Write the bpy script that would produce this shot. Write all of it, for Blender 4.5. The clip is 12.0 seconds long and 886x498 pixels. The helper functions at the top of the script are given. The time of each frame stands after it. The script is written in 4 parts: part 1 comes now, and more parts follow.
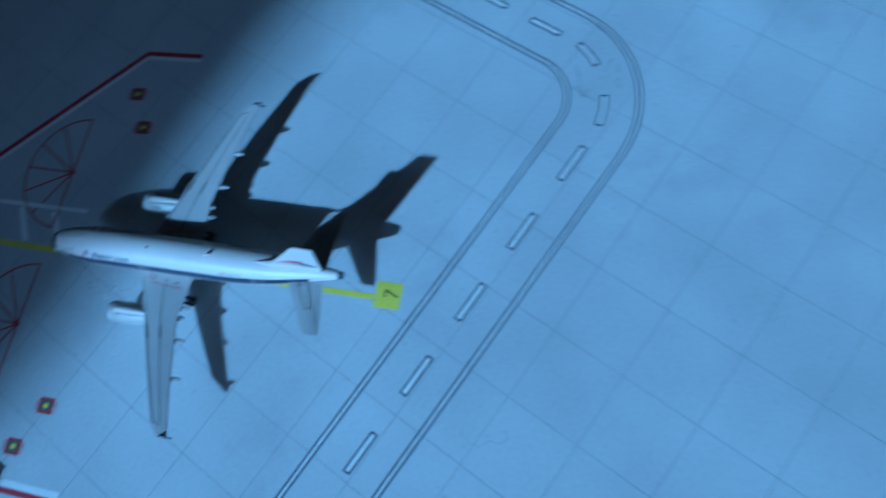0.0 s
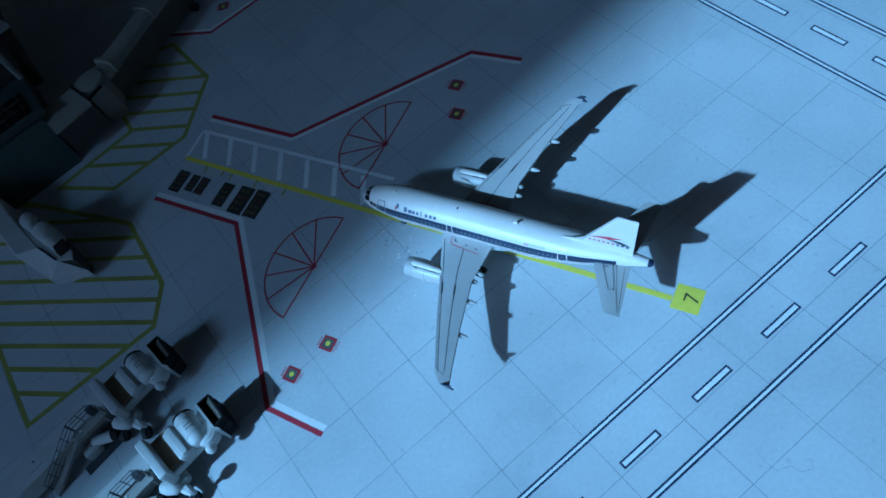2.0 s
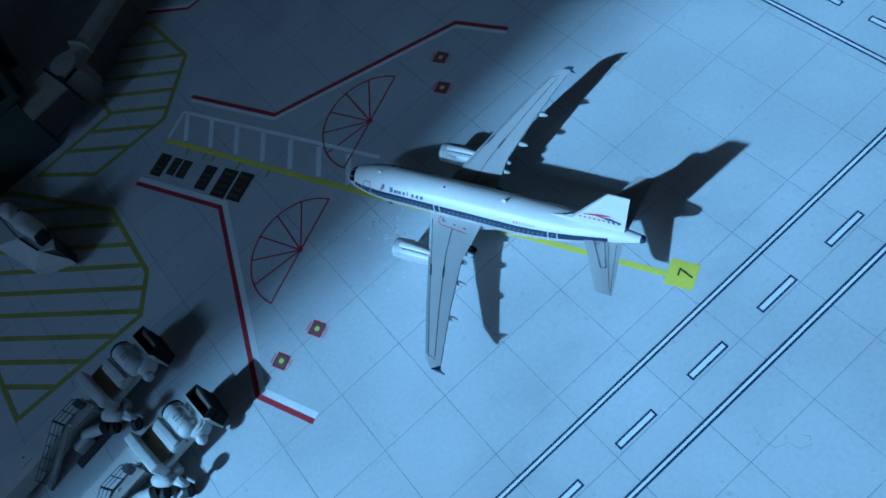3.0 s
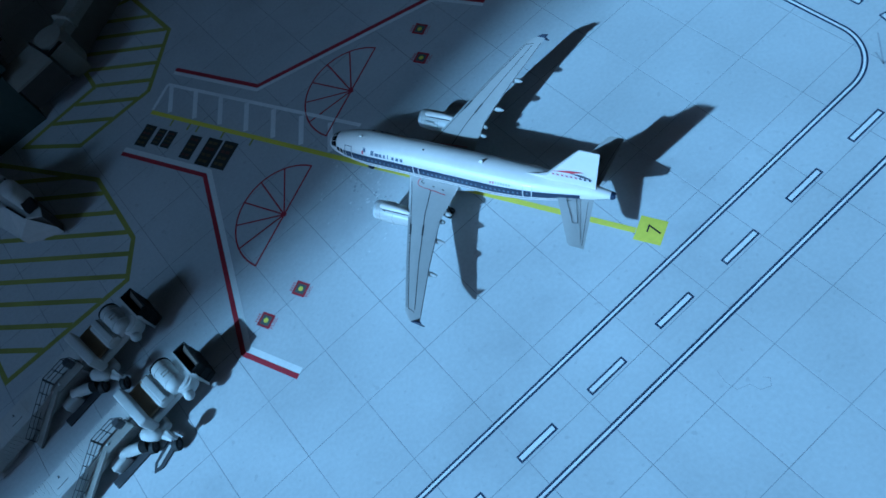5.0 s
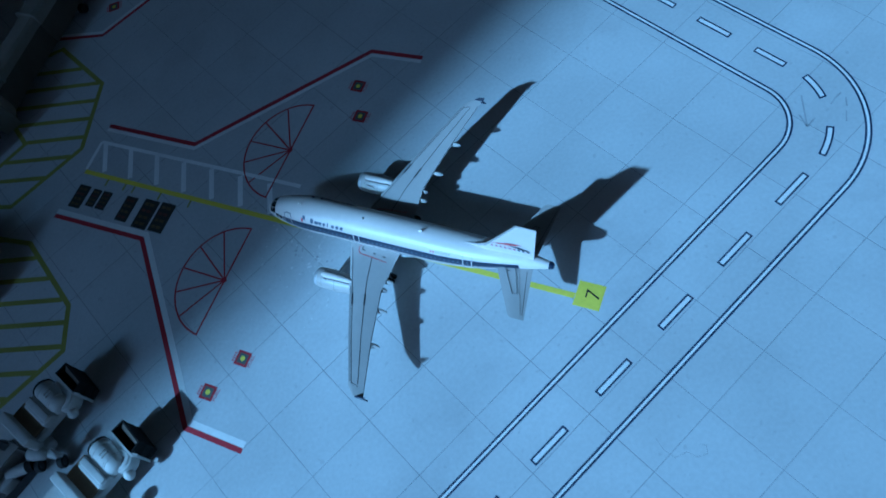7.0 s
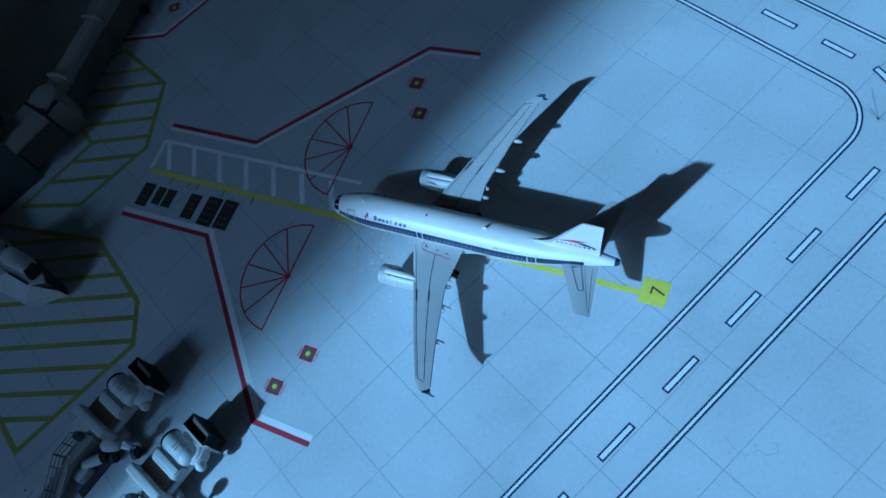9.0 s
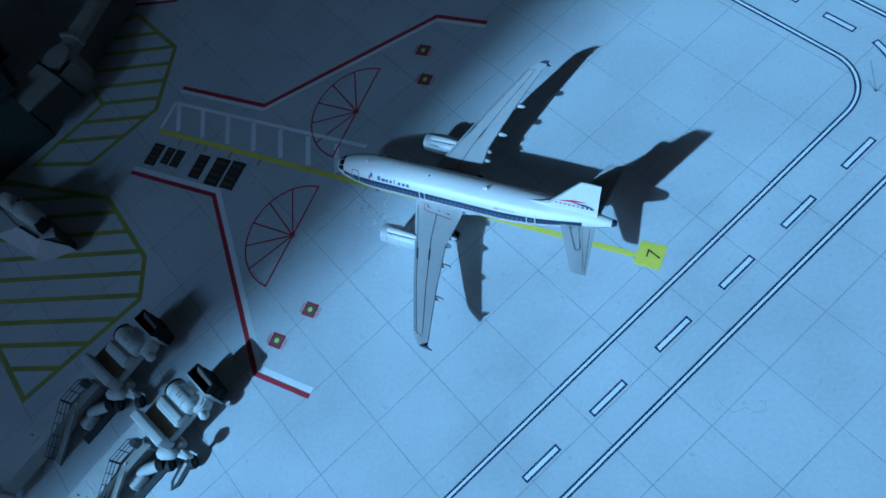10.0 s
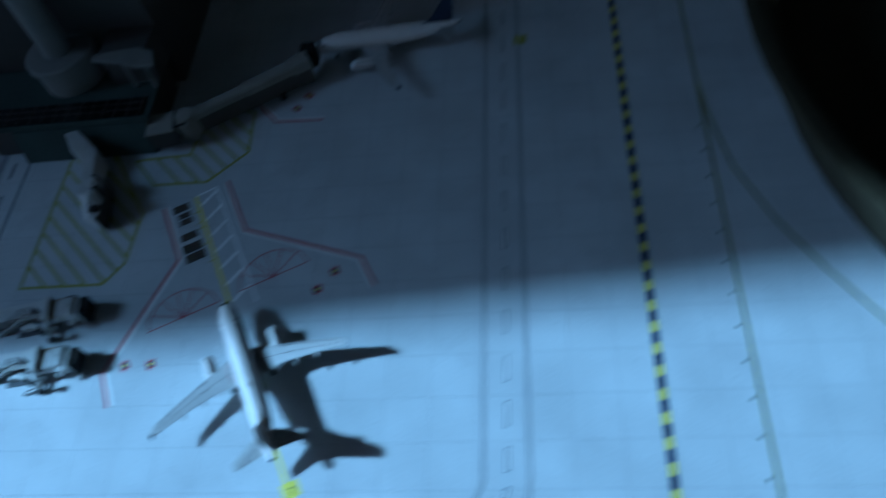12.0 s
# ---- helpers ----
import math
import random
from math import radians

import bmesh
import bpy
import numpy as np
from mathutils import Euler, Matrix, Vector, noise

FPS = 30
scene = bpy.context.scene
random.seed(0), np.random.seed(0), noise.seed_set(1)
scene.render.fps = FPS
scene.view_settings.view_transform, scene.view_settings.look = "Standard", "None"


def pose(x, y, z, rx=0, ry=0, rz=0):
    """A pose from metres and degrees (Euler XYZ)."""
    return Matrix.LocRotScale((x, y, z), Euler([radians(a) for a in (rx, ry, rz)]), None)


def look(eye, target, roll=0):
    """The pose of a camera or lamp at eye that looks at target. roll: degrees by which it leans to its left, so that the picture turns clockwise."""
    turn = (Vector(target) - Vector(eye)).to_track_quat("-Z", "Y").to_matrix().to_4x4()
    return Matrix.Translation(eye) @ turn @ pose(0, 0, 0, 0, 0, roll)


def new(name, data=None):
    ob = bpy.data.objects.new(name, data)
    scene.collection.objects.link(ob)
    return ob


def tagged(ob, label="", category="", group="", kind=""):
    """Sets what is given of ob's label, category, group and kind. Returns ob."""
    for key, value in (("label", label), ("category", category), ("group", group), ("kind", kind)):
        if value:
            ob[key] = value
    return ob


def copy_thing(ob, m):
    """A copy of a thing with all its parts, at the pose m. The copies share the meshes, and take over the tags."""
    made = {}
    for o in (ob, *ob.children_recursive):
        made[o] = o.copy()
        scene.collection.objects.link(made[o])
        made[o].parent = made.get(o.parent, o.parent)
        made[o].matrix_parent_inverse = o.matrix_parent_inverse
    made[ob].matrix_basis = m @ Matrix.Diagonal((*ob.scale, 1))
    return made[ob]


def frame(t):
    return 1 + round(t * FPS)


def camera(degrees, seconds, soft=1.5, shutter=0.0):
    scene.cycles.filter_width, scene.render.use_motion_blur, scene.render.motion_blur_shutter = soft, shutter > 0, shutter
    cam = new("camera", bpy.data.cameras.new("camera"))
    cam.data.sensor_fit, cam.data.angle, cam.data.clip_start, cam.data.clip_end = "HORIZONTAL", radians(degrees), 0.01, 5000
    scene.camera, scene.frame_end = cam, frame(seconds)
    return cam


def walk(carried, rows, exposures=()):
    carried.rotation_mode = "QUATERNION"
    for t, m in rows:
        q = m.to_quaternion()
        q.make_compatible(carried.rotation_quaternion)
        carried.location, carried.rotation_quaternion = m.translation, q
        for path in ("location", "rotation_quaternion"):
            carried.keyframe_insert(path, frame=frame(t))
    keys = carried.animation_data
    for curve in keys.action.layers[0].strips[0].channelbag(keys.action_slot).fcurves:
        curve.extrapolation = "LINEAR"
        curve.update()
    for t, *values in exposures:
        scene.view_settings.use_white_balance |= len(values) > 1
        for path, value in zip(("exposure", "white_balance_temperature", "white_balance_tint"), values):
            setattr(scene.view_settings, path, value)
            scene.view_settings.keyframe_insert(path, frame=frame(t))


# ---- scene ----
FOV = 59.43
ROWS = [
    (0.0, -0.0812, -0.0529, 0.1899, -28.48, -67.97, -26.42),
    (0.2, -0.1034, -0.0498, 0.1764, -21.25, -62.22, -26.95),
    (0.3, -0.1094, -0.0416, 0.1820, -18.99, -62.86, -28.10),
    (0.5, -0.1044, -0.0283, 0.1823, -16.81, -60.73, -28.60),
    (0.8, -0.1111, -0.0360, 0.1833, -14.38, -59.55, -30.11),
    (1.0, -0.1174, -0.0356, 0.1838, -15.27, -57.70, -28.43),
    (1.3, -0.1202, -0.0368, 0.1804, -14.65, -55.74, -27.57),
    (1.5, -0.1190, -0.0370, 0.1802, -14.50, -55.15, -27.76),
    (1.8, -0.1226, -0.0393, 0.1777, -14.69, -55.38, -27.63),
    (2.0, -0.1286, -0.0452, 0.1833, -13.91, -55.25, -28.19),
    (2.2, -0.1297, -0.0451, 0.1825, -12.86, -55.56, -28.93),
    (2.5, -0.1319, -0.0482, 0.1778, -12.09, -55.41, -29.46),
    (2.8, -0.1253, -0.0445, 0.1776, -11.55, -56.43, -31.25),
    (3.0, -0.1234, -0.0416, 0.1806, -11.84, -57.59, -31.68),
    (3.2, -0.1271, -0.0448, 0.1873, -11.55, -57.43, -31.89),
    (4.8, -0.1261, -0.0489, 0.1824, -12.07, -58.55, -31.71),
    (5.0, -0.1298, -0.0517, 0.1823, -13.55, -58.54, -30.53),
    (5.3, -0.1274, -0.0505, 0.1808, -10.13, -60.87, -33.27),
    (5.5, -0.1252, -0.0498, 0.1814, -12.26, -60.60, -31.27),
    (5.8, -0.1236, -0.0508, 0.1828, -15.16, -60.60, -28.48),
    (6.0, -0.1236, -0.0497, 0.1846, -16.29, -60.60, -27.44),
    (6.2, -0.1204, -0.0473, 0.1848, -16.73, -60.82, -27.87),
    (6.5, -0.1211, -0.0496, 0.1864, -22.91, -60.49, -22.93),
    (6.8, -0.1200, -0.0474, 0.1879, -21.70, -59.93, -24.14),
    (7.0, -0.1158, -0.0437, 0.1898, -19.67, -60.04, -26.75),
    (7.2, -0.1099, -0.0393, 0.1856, -18.69, -59.83, -28.22),
    (8.8, -0.1190, -0.0387, 0.1934, -14.75, -58.84, -31.49),
    (9.0, -0.1202, -0.0389, 0.1932, -14.40, -59.23, -31.44),
    (9.3, -0.1210, -0.0397, 0.1950, -13.75, -59.36, -31.36),
    (9.5, -0.1214, -0.0406, 0.1949, -13.59, -59.55, -31.29),
    (9.8, -0.1252, -0.0426, 0.1930, -13.78, -59.76, -30.57),
    (10.0, -0.1256, -0.0469, 0.1931, -13.00, -59.63, -31.24),
    (10.3, -0.1243, -0.0447, 0.1913, -14.14, -60.09, -29.96),
    (10.5, -0.1243, -0.0444, 0.1891, -14.81, -60.17, -29.31),
    (10.8, -0.1221, -0.0433, 0.1912, -14.69, -60.84, -29.35),
    (11.0, -0.1210, -0.0487, 0.1949, -15.99, -60.10, -30.01),
    (11.2, -0.1241, -0.0665, 0.2374, -13.23, -64.93, -35.06),
    (11.3, -0.1184, -0.0720, 0.2503, -7.64, -63.59, -39.87),
    (11.4, -0.1072, -0.0719, 0.2638, -4.36, -63.77, -42.29),
    (11.5, -0.0884, -0.0730, 0.2784, 0.07, -64.04, -43.30),
    (11.6, -0.0712, -0.0667, 0.3062, 0.22, -63.54, -36.49),
    (11.7, -0.0522, -0.0600, 0.3180, 5.60, -61.47, -30.28),
    (11.8, -0.0276, -0.0702, 0.3288, 5.55, -58.50, -21.24),
    (11.9, 0.0115, -0.0719, 0.3089, 15.81, -57.45, -20.86),
    (12.0, 0.0510, -0.0733, 0.3060, 14.76, -54.98, -15.48),
]
cam = camera(FOV, 12.0, soft=1.6, shutter=0.25)
EXPOSURES = [(0.0, -0.38, 4270, 10), (0.5, -0.32, 4330, 10), (1.0, -0.1, 4450, 10), (1.5, 0.0, 4500, 10), (3.0, 0.0, 4550, 10), (5.0, 0.03, 4600, 10), (5.5, -0.08, 4500, 10),
             (6.0, -0.15, 4430, 10), (7.0, -0.15, 4430, 10), (9.0, -0.05, 4500, 10), (11.0, 0.0, 4580, 10), (11.4, -0.08, 4520, 10), (11.7, -0.14, 4450, 10), (12.0, 0.16, 4620, 10)]
walk(cam, [(t, pose(x, y, z, 90 + pitch, 0, yaw) @ pose(0, 0, 0, 0, 0, roll)) for t, x, y, z, yaw, pitch, roll in ROWS], EXPOSURES)

# ---- light: low daylight through the window of the room, past its jamb ----
SUN = Vector((49.7, 4.0, -36.0)).normalized()
world = bpy.data.worlds.new("sky")
scene.world = world
world.use_nodes = True
wn = world.node_tree.nodes
sky = wn.new("ShaderNodeTexSky")
sky.sky_type, sky.sun_disc = "NISHITA", False
sky.sun_elevation, sky.sun_rotation = radians(36), radians(270)
wn["Background"].inputs["Strength"].default_value = 0.08
world.node_tree.links.new(sky.outputs[0], wn["Background"].inputs["Color"])

sun = new("sun", bpy.data.lights.new("sun", "SUN"))
sun.data.energy, sun.data.angle, sun.data.color = 4.2, radians(1.1), (0.52, 0.85, 1.0)
sun.matrix_world = look(-SUN * 3, (0, 0, 0))

skylight = new("window_skylight", bpy.data.lights.new("window_skylight", "AREA"))
skylight.data.shape, skylight.data.size, skylight.data.size_y = "RECTANGLE", 0.165, 0.70
skylight.data.energy, skylight.data.color = 14.2, (0.45, 0.77, 1.0)
skylight.matrix_world = look((-2.3, -0.132, 1.62), (-0.1, 0.13, 0))

MM = 0.001


# ---- materials ----
def material(name, colour, rough=0.6, metal=0.0, vary=0.12, scale=40.0, fine=400.0, bump=0.0, spec=0.5, random_each=0.0, dirt=None, specks=None):
    """A surface with broad stains and fine grain; scales are in cycles a metre."""
    m = bpy.data.materials.new(name)
    m.use_nodes = True
    n, l = m.node_tree.nodes, m.node_tree.links
    b = n["Principled BSDF"]
    b.inputs["Roughness"].default_value, b.inputs["Metallic"].default_value = rough, metal
    b.inputs["Specular IOR Level"].default_value = spec
    where = n.new("ShaderNodeTexCoord")
    broad, grain = n.new("ShaderNodeTexNoise"), n.new("ShaderNodeTexNoise")
    broad.inputs["Scale"].default_value, broad.inputs["Detail"].default_value = scale, 5
    grain.inputs["Scale"].default_value, grain.inputs["Detail"].default_value = fine, 3
    geo = n.new("ShaderNodeNewGeometry")
    for tex in (broad, grain):
        l.new(geo.outputs["Position"], tex.inputs["Vector"])
    add = n.new("ShaderNodeMath")
    add.operation = "MULTIPLY_ADD"
    add.inputs[1].default_value = 0.4
    l.new(grain.outputs["Fac"], add.inputs[0])
    l.new(broad.outputs["Fac"], add.inputs[2])
    last = add.outputs[0]
    if random_each:
        info, more = n.new("ShaderNodeObjectInfo"), n.new("ShaderNodeMath")
        more.operation, more.inputs[1].default_value = "MULTIPLY_ADD", random_each
        l.new(info.outputs["Random"], more.inputs[0])
        l.new(last, more.inputs[2])
        last = more.outputs[0]
    ramp = n.new("ShaderNodeMapRange")
    ramp.inputs["From Min"].default_value, ramp.inputs["From Max"].default_value = 0.45, 0.95 + random_each
    ramp.inputs["To Min"].default_value, ramp.inputs["To Max"].default_value = 1 - vary, 1 + vary
    l.new(last, ramp.inputs["Value"])
    mix = n.new("ShaderNodeVectorMath")
    mix.operation = "SCALE"
    mix.inputs[0].default_value = colour
    l.new(ramp.outputs["Result"], mix.inputs["Scale"])
    tint = mix.outputs["Vector"]
    if dirt:
        patch, edge, blend = n.new("ShaderNodeTexNoise"), n.new("ShaderNodeMapRange"), n.new("ShaderNodeMix")
        patch.inputs["Scale"].default_value, patch.inputs["Detail"].default_value, patch.inputs["Roughness"].default_value = dirt[1], 6, 0.65
        l.new(geo.outputs["Position"], patch.inputs["Vector"])
        edge.inputs["From Min"].default_value, edge.inputs["From Max"].default_value = 0.56, 0.76
        edge.inputs["To Max"].default_value = dirt[2]
        l.new(patch.outputs["Fac"], edge.inputs["Value"])
        blend.data_type = "RGBA"
        l.new(edge.outputs["Result"], blend.inputs[0])
        l.new(tint, blend.inputs[6])
        blend.inputs[7].default_value = (*dirt[0], 1)
        tint = blend.outputs[2]
    if specks:
        dot, thin, blend = n.new("ShaderNodeTexNoise"), n.new("ShaderNodeMapRange"), n.new("ShaderNodeMix")
        dot.inputs["Scale"].default_value, dot.inputs["Detail"].default_value = specks[1], 2
        l.new(geo.outputs["Position"], dot.inputs["Vector"])
        thin.inputs["From Min"].default_value, thin.inputs["From Max"].default_value = 0.66, 0.74
        thin.inputs["To Max"].default_value = specks[2]
        l.new(dot.outputs["Fac"], thin.inputs["Value"])
        blend.data_type = "RGBA"
        l.new(thin.outputs["Result"], blend.inputs[0])
        l.new(tint, blend.inputs[6])
        blend.inputs[7].default_value = (*specks[0], 1)
        tint = blend.outputs[2]
    l.new(tint, b.inputs["Base Color"])
    gloss = n.new("ShaderNodeMapRange")
    gloss.inputs["To Min"].default_value, gloss.inputs["To Max"].default_value = max(rough - 0.08, 0.02), min(rough + 0.08, 1)
    l.new(broad.outputs["Fac"], gloss.inputs["Value"])
    l.new(gloss.outputs["Result"], b.inputs["Roughness"])
    if bump:
        bm_ = n.new("ShaderNodeBump")
        bm_.inputs["Strength"].default_value, bm_.inputs["Distance"].default_value = bump, 0.0002
        l.new(grain.outputs["Fac"], bm_.inputs["Height"])
        l.new(bm_.outputs["Normal"], b.inputs["Normal"])
    return m


M = {
    "concrete": material("apron concrete", (0.50, 0.51, 0.52), 0.62, 0, 0.16, 26, 900, 0.2, 0.35, 0.07, ((0.37, 0.375, 0.39), 19, 0.7), ((0.32, 0.32, 0.34), 420, 0.35)),
    "joint": material("joint filler", (0.30, 0.31, 0.33), 0.8, 0, 0.3, 60, 900),
    "white": material("white marking paint", (0.74, 0.74, 0.73), 0.55, 0, 0.10, 60, 900),
    "faded": material("faded white marking paint", (0.78, 0.78, 0.78), 0.6, 0, 0.12, 60, 900),
    "worn": material("worn pale marking paint", (0.29, 0.295, 0.31), 0.6, 0, 0.15, 60, 900),
    "ink": material("dark navy marking border", (0.012, 0.026, 0.065), 0.6, 0, 0.3, 80, 900),
    "red": material("red marking paint", (0.33, 0.024, 0.04), 0.55, 0, 0.15, 70, 900),
    "yellow": material("yellow marking paint", (0.72, 0.64, 0.07), 0.55, 0, 0.12, 70, 900),
    "hatch": material("worn yellow hatching paint", (0.31, 0.305, 0.065), 0.6, 0, 0.18, 70, 900),
    "black": material("black panel paint", (0.028, 0.026, 0.024), 0.5, 0, 0.3, 90, 900),
    "pit": material("grey green pit cover", (0.09, 0.11, 0.10), 0.6, 0, 0.2, 90, 900),
    "rose": material("thin red lettering", (0.46, 0.16, 0.18), 0.6, 0, 0.15, 90, 900),
    "code": material("faint brown codes", (0.105, 0.078, 0.035), 0.6, 0, 0.3, 200, 900),
    "rust": material("faint red codes", (0.10, 0.038, 0.03), 0.6, 0, 0.3, 200, 900),
    "weathered": material("weathered grey bridge plastic", (0.17, 0.165, 0.15), 0.6, 0, 0.18, 60, 600, 0.2, 0.4, 0, ((0.08, 0.075, 0.07), 50, 0.5)),
    "scuff": material("scuffed concrete", (0.33, 0.34, 0.36), 0.6, 0, 0.2, 300, 1500),
    "table": material("dark green table cover", (0.010, 0.022, 0.020), 0.85, 0, 0.3, 20, 600, 0.2),
    "wall": material("warm room wall paint", (0.80, 0.755, 0.69), 0.9, 0, 0.06, 3, 80),
    # unseen ceiling, kept darker than the walls to lower the fill from above
    "ceiling": material("dark ceiling that trims the fill light", (0.27, 0.257, 0.237), 0.9, 0, 0.1, 3, 80),
    "floorwood": material("brown wooden room floor", (0.34, 0.285, 0.22), 0.6, 0, 0.25, 6, 60),
    "skin": material("glossy white aircraft paint", (0.69, 0.63, 0.595), 0.38, 0, 0.05, 90, 900, 0.12, 0.4),
    "wing": material("grey aircraft wing paint", (0.44, 0.425, 0.415), 0.45, 0, 0.07, 120, 900, 0, 0.5),
    "tailgrey": material("grey tailplane paint", (0.37, 0.36, 0.35), 0.45, 0, 0.07, 120, 900, 0, 0.5),
    "belly": material("silver belly paint", (0.52, 0.53, 0.55), 0.35, 0.2, 0.06, 90, 900),
    "navy": material("navy blue livery paint", (0.018, 0.027, 0.058), 0.36, 0, 0.12, 120, 900),
    "flash": material("red livery paint", (0.50, 0.02, 0.04), 0.35, 0, 0.1, 120, 900),
    "slat": material("darker grey wing slat paint", (0.30, 0.295, 0.29), 0.5, 0, 0.08, 120, 900, 0, 0.5),
    "nacelle": material("pale grey nacelle paint", (0.45, 0.425, 0.405), 0.4, 0, 0.06, 120, 900),
    "bar": material("grey blue lettering paint", (0.09, 0.11, 0.17), 0.4, 0, 0.1, 120, 900),
    "fleck": material("pale dust", (0.62, 0.62, 0.62), 0.8, 0, 0.1, 120, 900),
    "chrome": material("polished nacelle lip", (0.68, 0.68, 0.69), 0.4, 0.5, 0.05, 120, 900),
    "glass": material("dark cockpit glass", (0.008, 0.010, 0.014), 0.10, 0, 0.2, 120, 900),
    "pane": material("pale cabin window", (0.16, 0.19, 0.24), 0.25, 0, 0.15, 300, 900),
    "rubber": material("black rubber", (0.015, 0.015, 0.016), 0.75, 0, 0.3, 200, 900),
    "steel": material("grey steel strut", (0.35, 0.35, 0.36), 0.4, 0.7, 0.12, 200, 900),
    "bridge": material("off-white boarding bridge plastic", (0.52, 0.515, 0.50), 0.6, 0, 0.10, 110, 900, 0.1, 0.5, 0, ((0.40, 0.37, 0.33), 90, 0.4)),
    "tan": material("tan bridge roof plastic", (0.27, 0.25, 0.215), 0.6, 0, 0.15, 60, 600, 0.2, 0.4, 0, ((0.22, 0.19, 0.15), 50, 0.5)),
    "cocoa": material("brown tunnel floor", (0.29, 0.205, 0.13), 0.7, 0, 0.2, 110, 900),
    "aged": material("aged off-white plastic", (0.42, 0.41, 0.395), 0.55, 0, 0.12, 110, 900, 0.1, 0.4, 0, ((0.27, 0.26, 0.25), 70, 0.4)),
    "canopy": material("black canopy bellows", (0.016, 0.015, 0.015), 0.8, 0, 0.3, 200, 900, 0.3, 0.15),
    "rail": material("dark grey painted railing", (0.05, 0.05, 0.055), 0.5, 0, 0.2, 200, 900),
    "deck": material("grey stair treads", (0.30, 0.285, 0.26), 0.7, 0, 0.15, 200, 900),
    "lens": material("clear work lamp", (0.8, 0.8, 0.8), 0.1, 0, 0.02, 200, 900),
    "umber": material("dark brown bridge underside", (0.105, 0.088, 0.072), 0.7, 0, 0.2, 60, 500, 0.2),
    "roof": material("dark teal terminal roof", (0.046, 0.061, 0.054), 0.85, 0, 0.25, 30, 500, 0.2, 0.2, 0, ((0.032, 0.042, 0.039), 40, 0.6)),
    "facade": material("dark grey terminal wall and painted side shade", (0.055, 0.048, 0.042), 0.6, 0, 0.2, 60, 500),
    "skylight": material("black skylight glass", (0.006, 0.006, 0.007), 0.15, 0, 0.3, 80, 500),
    "brown": material("brown glazing bar", (0.045, 0.03, 0.02), 0.6, 0, 0.2, 80, 500),
    "grey": material("grey tower concrete", (0.17, 0.165, 0.155), 0.7, 0, 0.15, 50, 500, 0.2),
    "tub": material("black moulded plastic", (0.048, 0.040, 0.024), 0.9, 0, 0.3, 12, 300, 0.2, 0.1),
}


# ---- mesh helpers: shapes in millimetres ----
def smooth(me, angle=40):
    for p in me.polygons:
        p.use_smooth = True
    bm = bmesh.new()
    bm.from_mesh(me)
    for e in bm.edges:
        if len(e.link_faces) == 2 and e.calc_face_angle(0) > radians(angle):
            e.smooth = False
    bm.to_mesh(me)
    bm.free()


def part(name, bm, mat, parent=None, label="", at=None, soft=0, recalc=True):
    """Links a bmesh, in millimetres, as one mesh object under a thing or a part."""
    if recalc:
        bmesh.ops.recalc_face_normals(bm, faces=bm.faces[:])
    bmesh.ops.scale(bm, vec=(MM, MM, MM), verts=bm.verts[:])
    me = bpy.data.meshes.new(name)
    bm.to_mesh(me)
    bm.free()
    for m in mat if isinstance(mat, (list, tuple)) else [mat]:
        me.materials.append(M[m] if isinstance(m, str) else m)
    if soft:
        smooth(me, soft)
    ob = new(name, me)
    if parent:
        ob.parent = parent
    if at is not None:
        ob.matrix_basis = at
    if label:
        ob["label"] = label
    return ob


def place(x, y, z=0, turn=0):
    """A pose from millimetres and degrees about z."""
    return pose(x * MM, y * MM, z * MM, 0, 0, turn)


def thing(name, m, label, category, group="", kind=""):
    ob = new(name)
    ob.empty_display_size = 0.01
    ob.matrix_basis = m
    return tagged(ob, label, category, group, kind)


def box(x0, x1, y0, y1, z0, z1, bevel=0.0, seg=2, bm=None):
    bm = bm or bmesh.new()
    c = Matrix.LocRotScale(((x0 + x1) / 2, (y0 + y1) / 2, (z0 + z1) / 2), None, (x1 - x0, y1 - y0, z1 - z0))
    made = bmesh.ops.create_cube(bm, size=1, matrix=c)["verts"]
    if bevel:
        edges = list({e for v in made for e in v.link_edges})
        bmesh.ops.bevel(bm, geom=edges, offset=bevel, segments=seg, affect="EDGES", profile=0.5)
    return bm


def rod(a, b, r0, r1=None, sides=12, bm=None, caps=True):
    bm = bm or bmesh.new()
    a, b = Vector(a), Vector(b)
    turn = (b - a).to_track_quat("Z", "Y").to_matrix().to_4x4()
    bmesh.ops.create_cone(bm, cap_ends=caps, segments=sides, radius1=r0, radius2=r0 if r1 is None else r1,
                          depth=(b - a).length, matrix=Matrix.Translation((a + b) / 2) @ turn)
    return bm


def loft(rings, closed=True, cap=True, bm=None):
    """A skin through rings of equal length."""
    bm = bm or bmesh.new()
    vs = [[bm.verts.new(p) for p in ring] for ring in rings]
    n = len(rings[0])
    for a, b in zip(vs, vs[1:]):
        for i in range(n if closed else n - 1):
            j = (i + 1) % n
            bm.faces.new((a[i], a[j], b[j], b[i]))
    if cap:
        for ring in (vs[0], vs[-1]):
            if len({tuple(v.co) for v in ring}) > 2:
                bm.faces.new(ring)
    return bm


def slab(outline, z0, z1, bm=None):
    """A flat plate with a given outline."""
    bm = bm or bmesh.new()
    low, high = [bm.verts.new((x, y, z0)) for x, y in outline], [bm.verts.new((x, y, z1)) for x, y in outline]
    bm.faces.new(high)
    bm.faces.new(low[::-1])
    for i in range(len(outline)):
        j = (i + 1) % len(outline)
        bm.faces.new((low[i], low[j], high[j], high[i]))
    return bm


